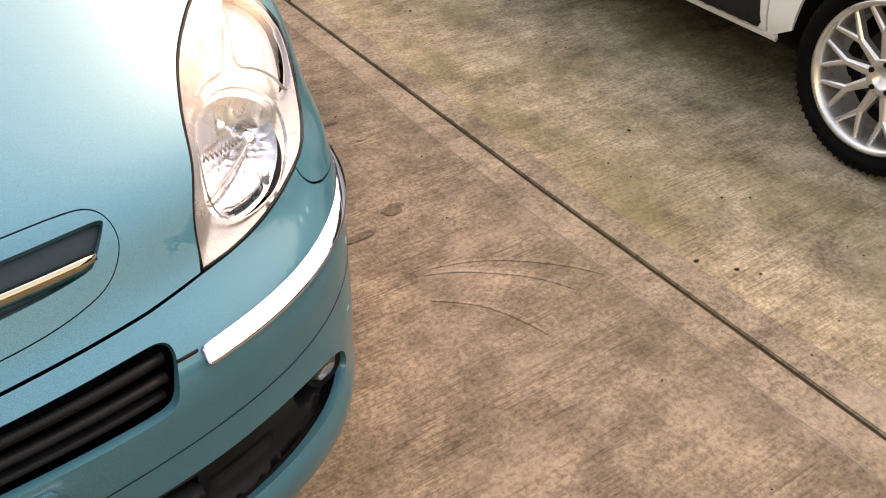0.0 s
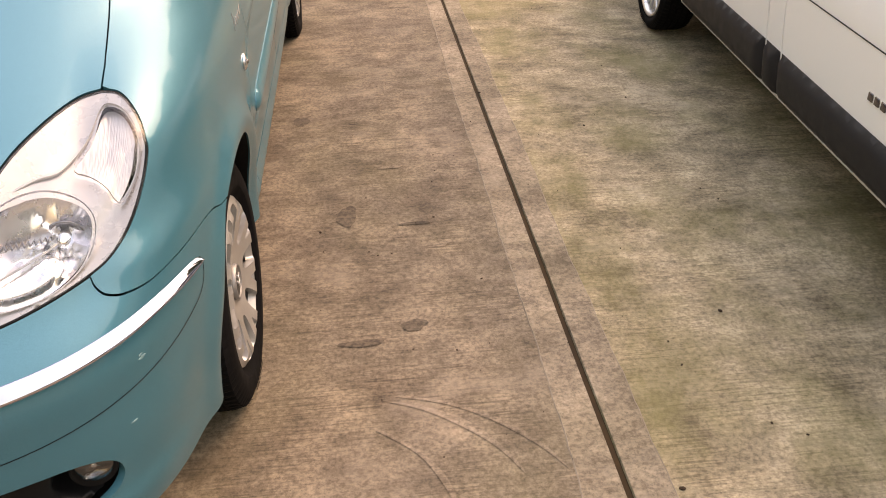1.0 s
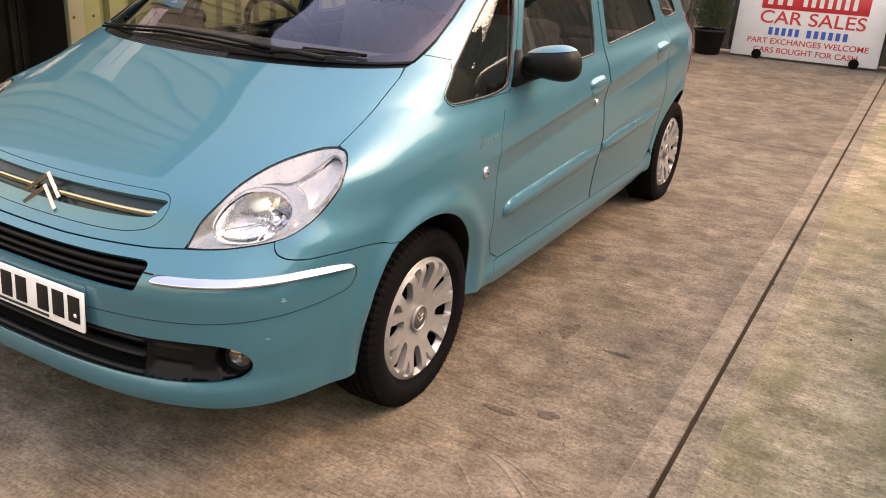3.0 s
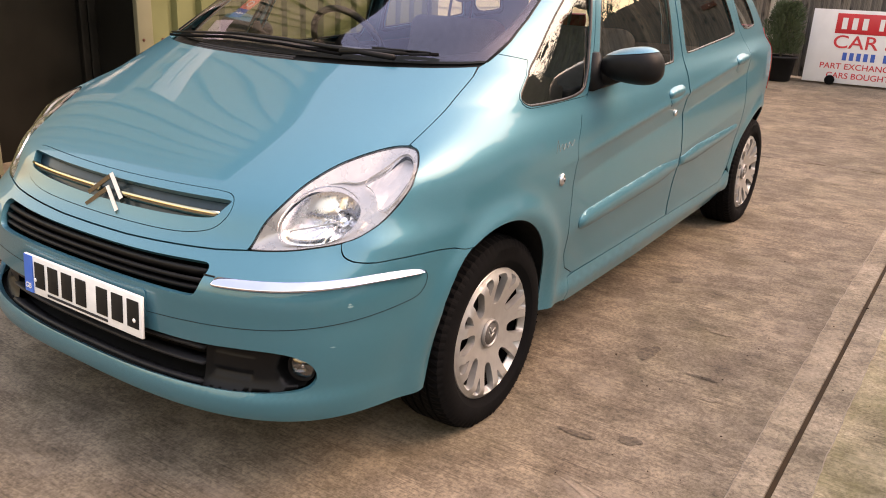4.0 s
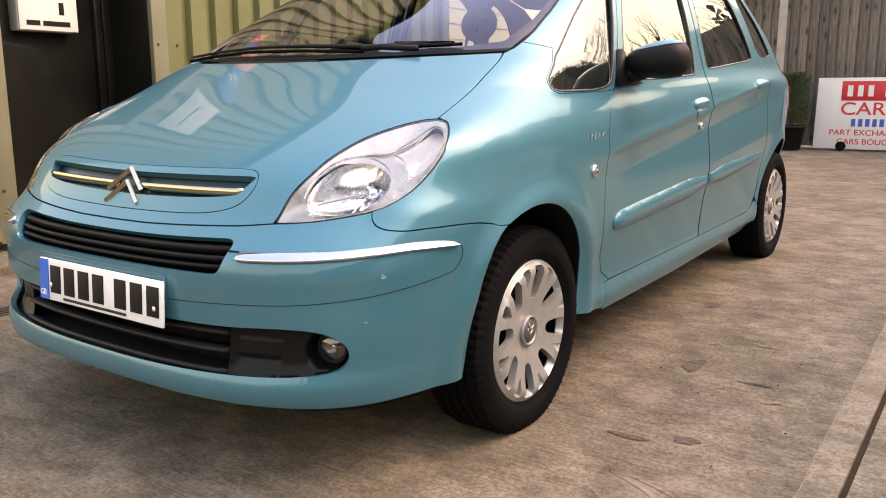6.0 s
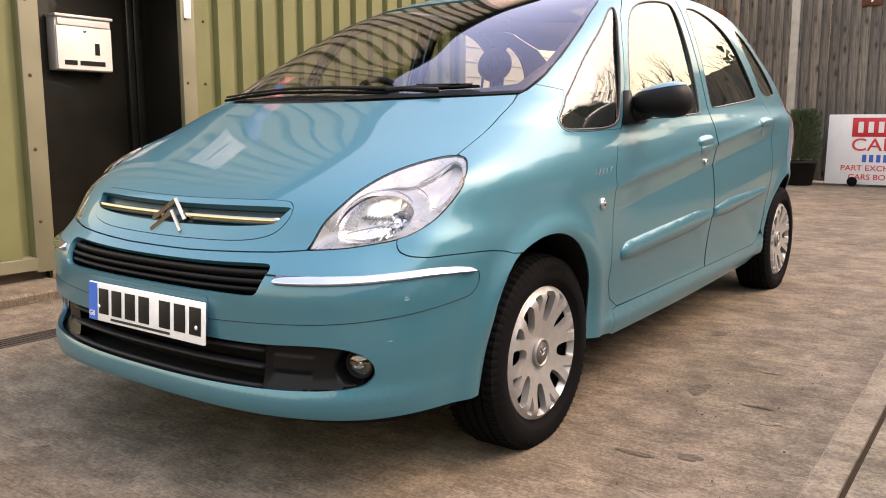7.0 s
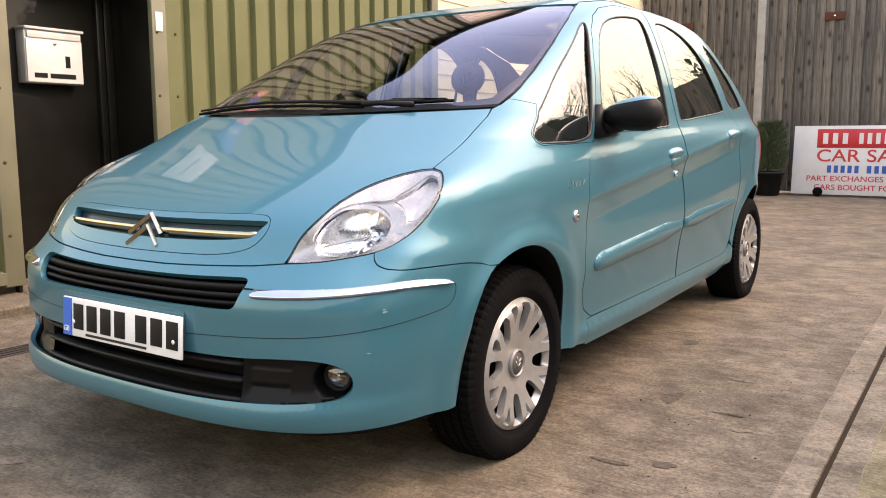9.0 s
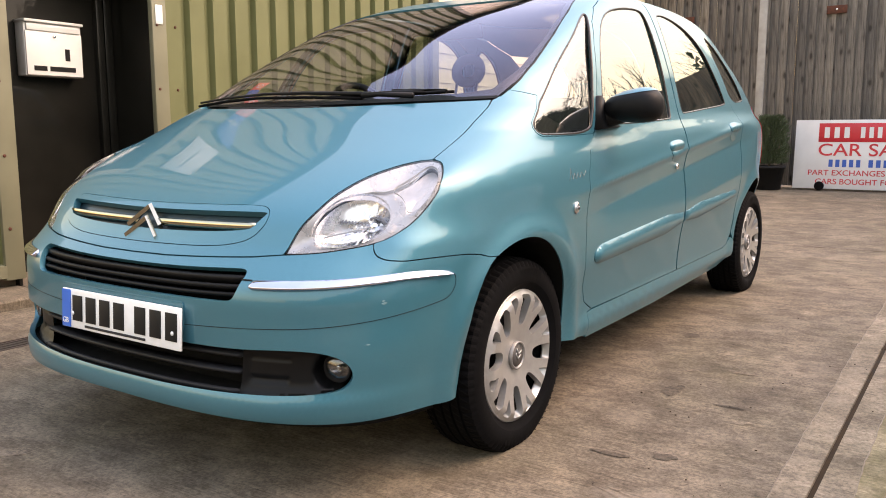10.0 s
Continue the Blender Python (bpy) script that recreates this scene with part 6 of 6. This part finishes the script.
def flat_disc(loops, place, step, name, lip):
    """A plate cut with openings, its outline in y and z, dished by place(y, z) along x."""
    def at(u, z):
        return np.stack([place(np.hypot(u, z)), u, z], -1)

    def straight(u, z):
        e = .002
        r = np.hypot(u, z) + 1e-6
        k = (place(r + e) - place(r - e)) / (2 * e)
        n = np.stack([np.ones_like(u), -k * u / r, -k * z / r], -1)
        return n / np.linalg.norm(n, axis=-1, keepdims=True)
    return panel_mesh(name, loops, at, straight, step=step, gap=0, lip=lip, fine=.006)


def polar(rows, turn):
    return [(r * math.cos(radians(a + turn)), r * math.sin(radians(a + turn))) for r, a in rows]


def cover_dish(r):
    r = np.asarray(r)
    return -.004 + .030 * np.clip(r / .17, 0, 1) ** 1.4 - .016 * np.clip((r - .17) / .03, 0, 1) ** 2


holes = []
for k in range(8):
    t = k * 45 - 8
    holes.append(rounded(polar([(.092, 0), (.097, -8), (.120, -10), (.155, -9.5), (.184, -8), (.190, -6), (.190, 6), (.184, 8), (.155, 9.5), (.120, 10), (.097, 8)], t), 2))
    holes.append(rounded(polar([(.134, 22.5), (.150, 20.2), (.176, 17.4), (.189, 17.0), (.190, 22.5), (.189, 28.0), (.176, 27.6), (.150, 24.8)], t), 1))
circle = [(.2 * math.cos(radians(a)), .2 * math.sin(radians(a))) for a in range(0, 360, 3)]
cover_mesh = flat_disc([circle] + holes, cover_dish, (.012, .012), "wheel_cover", .022)
tyre = bpy.data.meshes.new("tyre")
b0 = tyre_mesh(.19, .297, .203)
b0.to_mesh(tyre)
b0.free()
tyre.materials.append(RUBBER)
tyre.materials.append(DARK)
cover_mesh.materials.append(SILVER)


mark_mesh = bpy.data.meshes.new("raised_mark")
b0 = box(-.002, .0022, -.005, .005, -.0035, .0035, .001, 1)
b0.to_mesh(mark_mesh)
b0.free()
mark_mesh.materials.append(SILVER)


def wheel(yc, sg, pressed):
    w = part("wheel", turned([(-.07, .205), (.045, .205), (.05, .198), (.02, .190), (-.01, .12), (.0, .05), (.0, .0)], 48), DARK, car, "dark steel wheel under a silver plastic cover")
    w.matrix_local = pose(sg * .724, yc, HUB) @ (Matrix.Rotation(math.pi, 4, "Z") if sg < 0 else Matrix()) @ Matrix.Rotation(radians(pressed), 4, "X")
    part("tyre", tyre, RUBBER, w)
    c = part("wheel_cover", cover_mesh, SILVER, w, "silver plastic wheel cover with curved slots")
    c.location = (.068, 0, 0)
    part("cover_rim", turned([(-.002, .1945), (.004, .2035), (.010, .2015), (.0125, .1965)], 64, "x", True), SILVER, c)
    part("centre_cap", turned([(-.006, .044), (.011, .043), (.012, .040), (.010, .037), (.002, .035), (.002, .001)], 40), CAP_RIM, c)
    badge_disc = part("centre_badge", turned([(.0022, .0345), (.0040, .0335), (.0040, .0)], 32), CAP_GREY, c, "dark grey round badge with silver chevrons")
    badge_disc.location = (.0045, 0, 0)
    for dz in (.006, -.008):
        chev = part("chevron", join(tube([(.0050, -.015, dz - .010), (.0050, 0, dz + .005)], .0024, 6), tube([(.0050, .015, dz - .010), (.0050, 0, dz + .005)], .0024, 6)), SILVER, badge_disc)
        chev.matrix_local = Matrix.Rotation(radians(160), 4, "X")
    part("hub_ring", turned([(-.001, .069), (.0035, .070), (.0035, .066), (-.001, .065)], 48, "x", True), SILVER, c)
    for k in range(14):
        mark = part("raised_mark", mark_mesh, SILVER, c)
        mark.matrix_local = Matrix.Rotation(radians(k * 24 + 10), 4, "X") @ Matrix.Translation((-.0004, .0545, 0))
    # the tyre is slightly flattened where it stands, so the wheel sits low
    return w


for yc in (0.014, AXLE):
    for sg in (1, -1):
        wheel(yc, sg, 12 if yc > 1 else 0)

# underbody and cabin
part("floor_pan", join(box(-.66, .66, -.40, 3.2, .20, .27, .02), box(-.45, .45, -.3, 3.0, .17, .25, .02)), DARK, car)
part("engine_bay", box(-.50, .50, -.58, .06, .27, .60, .03), DARK, car)
dash = prism([(.12, .62), (.10, .90), (.14, 1.035), (.34, 1.035), (.50, .985), (.62, .96), (.66, .88), (.60, .62)], 1.36, "x", -.68)
bmesh.ops.bevel(dash, geom=list(dash.edges), offset=.02, segments=2, affect="EDGES")
part("dashboard", smooth(dash), DASH, car, "dark grey vinyl dashboard")
part("cabin_floor", box(-.66, .66, .3, 3.0, .27, .36), DASH, car)
part("rear_shelf", box(-.62, .62, 2.55, 3.0, .88, .92, .01), DASH, car)
part("door_lining", join(box(-.76, -.73, .5, 2.5, .3, .95, .01), box(.73, .76, .5, 2.5, .3, .95, .01)), DASH, car)
wheel_ring = part("steering_wheel", turned([(math.cos(radians(a)) * .014, .18 + math.sin(radians(a)) * .014) for a in range(0, 360, 30)], 48, "x", True), BLACK_PLASTIC, car, "black steering wheel")
wheel_ring.matrix_local = pose(-.36, .72, .98, 0, -28, 90)
part("spokes", join(box(-.01, .01, -.175, .175, -.018, .018, .006), box(-.01, .01, -.018, .018, -.175, .0, .006), turned([(-.02, .06), (.012, .06), (.016, .045)], 24)), BLACK_PLASTIC, wheel_ring)
part("column", tube([(-.36, .72, .98), (-.36, .55, .88)], .035, 10), BLACK_PLASTIC, car)


def rounded_pad(w, d, h, bevel):
    bm = box(-w / 2, w / 2, -d / 2, d / 2, 0, h, bevel, 4)
    return bm


for x, y in ((-.32, 1.10), (.32, 1.10), (-.44, 2.1), (0.0, 2.1), (.44, 2.1)):
    w = .50 if y < 2 else .42
    seat = part("seat", rounded_pad(w, .50, .17, .05), FABRIC, car, "dark grey fabric seat")
    seat.matrix_local = pose(x, y, .40)
    back_pad = part("backrest", rounded_pad(w, .14, .58 if y < 2 else .40, .05), FABRIC, seat)
    back_pad.matrix_local = pose(0, .24, .12, -14)
    if y > 2:
        continue
    # looped head restraint with an open middle
    lp = [(.072 * math.cos(radians(a)), .085 + .060 * math.sin(radians(a))) for a in range(0, 361, 15)]
    head = part("head_restraint", tube([(a, 0, b) for a, b in lp], .027, 10), FABRIC, seat)
    head.matrix_local = pose(0, .40, .755, -10)
    for dx in (-.06, .06):
        part("post", tube([(dx, .36, .62), (dx, .40, .78)], .007, 6), GREY_PLASTIC, seat)
mirror_in = part("rear_view_mirror", box(-.12, .12, -.012, .012, -.032, .032, .012, 3), BLACK_PLASTIC, car, "black rear-view mirror")
mirror_in.matrix_local = pose(0, .93, 1.36, 20)

# scuffs on the bumper corner
for u, z, su, sz, seed in ((.846, .545, .009, .003, 1), (.842, .551, .005, .002, 2), (.82, .446, .008, .0015, 3)):
    rnd = random.Random(seed)
    lp = [(u + su * math.cos(t) * rnd.uniform(.6, 1.2), z + sz * math.sin(t) * rnd.uniform(.6, 1.2)) for t in np.linspace(0, 6.283, 12)[:-1]]
    body("scuff", [lp], SCUFF, bumper, "pale paint scuff", off=.0012, gap=0, lip=.0008, step=(.006, .003), fine=.004)

# ---- the white car alongside ----
white = thing("car", "white car with dark side mouldings and silver mesh wheels", "car", pose(2.437, -0.43, 0.0, 0, 0, -4) @ Matrix.Rotation(math.atan(RISE), 4, "X"))
WB, WHUB, WARCH = 2.94, 0.281, 0.332


def white_x(z):
    z = np.asarray(z, float)
    return np.interp(z, [.20, .24, .30, .55, .70, .85, .95, 1.15, 1.42, 1.5], [.06, .035, .015, -.015, -.03, -.02, .0, .09, .24, .36])


def white_place(flip_side):
    def at(y, z):
        x = white_x(z) + .05 * np.clip((np.abs(y - 1.3) - 1.3) / .9, 0, 1) ** 2
        return np.stack([x if not flip_side else 1.70 - x, y, z], -1)

    def straight(y, z):
        e = .01
        k = (white_x(np.asarray(z) + e) - white_x(np.asarray(z) - e)) / (2 * e)
        n = np.stack([-np.ones_like(k), 0 * k, k], -1)
        n /= np.linalg.norm(n, axis=-1, keepdims=True)
        return n * (np.array([-1, 1, 1]) if flip_side else 1)
    return at, straight


for fs in (False, True):
    at, straight = white_place(fs)

    def sheet(name, loops, material, label="", parent=white, at=at, straight=straight, fs=fs, **kw):
        return part(name, panel_mesh(name, loops, at, straight, turned_over=not fs, **kw), material, parent, label)
    A0, A1 = arc(0, WHUB, WARCH, 2, 178, 24), arc(WB, WHUB, WARCH, 2, 178, 24)
    fw = [(.432, .235), (.432, .95), (-.55, .92), (-.85, .75), (-.86, .35), (-.345, .28)] + list(reversed(A0))
    sheet("front_wing", [list(reversed(fw))], WHITE_PAINT, step=(.05, .05), gap=.002)
    d1 = [(.437, .25), (1.360, .25), (1.360, .95), (.437, .95)]
    dp = [(1.365, .25), (1.495, .25), (1.495, .95), (1.365, .95)]
    d2 = [(1.500, .25), (2.52, .25), (2.56, .45), (2.58, .62), (2.60, .95), (1.500, .95)]
    front = sheet("front_door", [d1], WHITE_PAINT, step=(.06, .05), gap=.002)
    pillar = sheet("pillar_panel", [dp], WHITE_PAINT, step=(.06, .05), gap=.002)
    rear = sheet("rear_door", [d2], WHITE_PAINT, step=(.06, .05), gap=.002)
    q = [(2.605, .95), (2.585, .62), (2.565, .45)] + list(reversed(A1)) + [(3.32, .30), (3.74, .35), (3.74, .95)]
    sheet("rear_wing", [q[::-1]], WHITE_PAINT, step=(.06, .05), gap=.002)
    sheet("sill", [[(.40, .226), (2.60, .226), (2.58, .247), (.40, .247)]], WHITE_PAINT, step=(.08, .02), gap=.001)
    for lp, holder in (([(.458, .275), (.470, .256), (1.354, .254), (1.354, .412), (.49, .404), (.470, .390)], front), ([(1.370, .254), (1.490, .254), (1.490, .414), (1.370, .412)], pillar),
                       ([(1.506, .254), (2.49, .254), (2.53, .33), (2.52, .40), (2.49, .416), (1.506, .414)], rear)):
        def swell(pts, outline):
            return -.024 * np.clip(near(pts, outline) / .035, 0, 1) ** .5
        sheet("side_moulding", [lp], MOULDING, "dark grey plastic moulding", holder, step=(.05, .012), gap=.0, off=.002, lip=.01, fine=.015, depth=swell)
    sheet("glasshouse", [[(.45, .955), (3.54, .955), (3.2, 1.40), (1.15, 1.42), (.95, 1.36)]], DOOR_BLACK, "dark tinted side glass", step=(.1, .08), gap=0)
    for a, b, holder in ((.50, 1.355, front), (1.506, 2.54, rear)):
        ys = np.linspace(a, b, 12)
        # grey tube stands for the dark shade along the pressed crease
        part("swage_shade", tube(at(ys, .628 + .012 * (ys - .4)) + straight(ys, .628 + .012 * (ys - .4)) * .001, .0020, 6), GREY_PLASTIC, holder)
    for k in range(5):
        by = .60 + .035 * k + (.02 if k > 1 else 0)
        bp = at(np.array([by]), np.array([.50]))[0]
        part("badge_bar", box(bp[0] - .004, bp[0] + .004, by - .013, by + .013, .488, .512, .003), SMOKE, front, "small grey raised badge")
    hx = at(np.array([.55]), np.array([.56]))[0]
    part("door_handle", box(hx[0] - .02, hx[0] + .02, .50, .60, .548, .572, .010), GREY_PLASTIC, front, "dark door handle")
    for yc in (0.0, WB):
        bm = bmesh.new()
        pts = arc(yc, WHUB, WARCH, -6, 186, 30)
        rows = []
        for x, k in ((.0, 1.0), (.25, 1.02), (.45, 1.02)):
            rows.append([bm.verts.new(((x + .02) if not fs else 1.68 - x, yc + (p[0] - yc) * k, WHUB + (p[1] - WHUB) * k)) for p in pts])
        for a, b in zip(rows, rows[1:]):
            for i in range(len(pts) - 1):
                bm.faces.new((a[i], a[i + 1], b[i + 1], b[i]))
        bm.faces.new(rows[-1])
        part("wheel_housing", smooth(bm), DARK, white)
part("bonnet", box(.10, 1.60, -.84, .42, .90, .955, .03), WHITE_PAINT, white)
part("front_bumper", box(.06, 1.64, -.95, -.80, .25, .72, .05, 4), WHITE_PAINT, white)
part("rear_bumper", box(.06, 1.64, 3.70, 3.86, .28, .95, .05, 4), WHITE_PAINT, white)
roof_shape = prism([(.45, .95), (1.0, 1.40), (1.2, 1.46), (3.1, 1.44), (3.5, 1.25), (3.72, .95)], 1.18, "x", .26)
part("roof", roof_shape, WHITE_PAINT, white)
part("floor_pan", box(.10, 1.60, -.80, 3.7, .19, .30, .02), DARK, white)

wtyre = bpy.data.meshes.new("tyre")
b0 = tyre_mesh(.20, .302, .228)
b0.to_mesh(wtyre)
b0.free()
wtyre.materials.append(RUBBER)
wtyre.materials.append(DARK)


def spoke(r0, r1, a0, a1, w0, w1, d0, d1):
    """A bar of the wheel's mesh from one polar place to another."""
    bm = bmesh.new()
    p0 = Vector((d0, r0 * math.cos(radians(a0)), r0 * math.sin(radians(a0))))
    p1 = Vector((d1, r1 * math.cos(radians(a1)), r1 * math.sin(radians(a1))))
    s = (p1 - p0).cross(Vector((1, 0, 0))).normalized()
    rows = []
    for p, w in ((p0, w0), (p1, w1)):
        rows.append([bm.verts.new(p + s * (w * k) + Vector((dx, 0, 0))) for k, dx in ((-.5, -.028), (-.5, -.006), (-.22, 0), (.22, 0), (.5, -.006), (.5, -.028))])
    for k in range(6):
        bm.faces.new((rows[0][k], rows[0][(k + 1) % 6], rows[1][(k + 1) % 6], rows[1][k]))
    for r in rows:
        bm.faces.new(r)
    bmesh.ops.recalc_face_normals(bm, faces=bm.faces)
    return bm


spoke_meshes = []
for sh in ((.05, .135, 0, 0, .034, .022, .062, .068), (.130, .212, 0, 11, .020, .014, .068, .074), (.130, .212, 0, -11, .020, .014, .068, .074)):
    me = bpy.data.meshes.new("spoke")
    b0 = spoke(*sh)
    b0.to_mesh(me)
    b0.free()
    me.materials.append(ALLOY)
    spoke_meshes.append(me)


def mesh_wheel(yc, sg):
    w = part("wheel", turned([(-.08, .229), (.075, .229), (.092, .231), (.094, .222), (.080, .212), (.060, .208), (-.06, .20), (-.075, .15)], 64), ALLOY, white, "silver alloy wheel with a mesh of split spokes")
    w.matrix_local = pose(.066 if sg < 0 else 1.634, yc, WHUB, 0, 0, 180 if sg < 0 else 0) @ Matrix.Scale(.93, 4)
    part("tyre", wtyre, RUBBER, w)
    part("brake_disc", turned([(-.03, .14), (-.02, .14), (-.02, .0)], 40), IRON, w)
    part("barrel", turned([(-.055, .205), (-.05, .205), (-.05, .0)], 40), DARK, w)
    hub = part("hub", turned([(.0, .062), (.062, .058), (.066, .05), (.066, .032), (.058, .030), (.058, .0)], 40), ALLOY, w)
    for k in range(5):
        a = radians(k * 72 + 20)
        part("wheel_bolt", turned([(.058, .008), (.072, .008), (.074, .005)], 8), DARK, hub).location = (0, .043 * math.cos(a), .043 * math.sin(a))
    for k in range(10):
        for me in spoke_meshes:
            part("spoke", me, ALLOY, w).rotation_euler = (radians(36 * k), 0, 0)
    return w


for yc in (0.0, WB):
    for sg in (-1, 1):
        mesh_wheel(yc, sg)
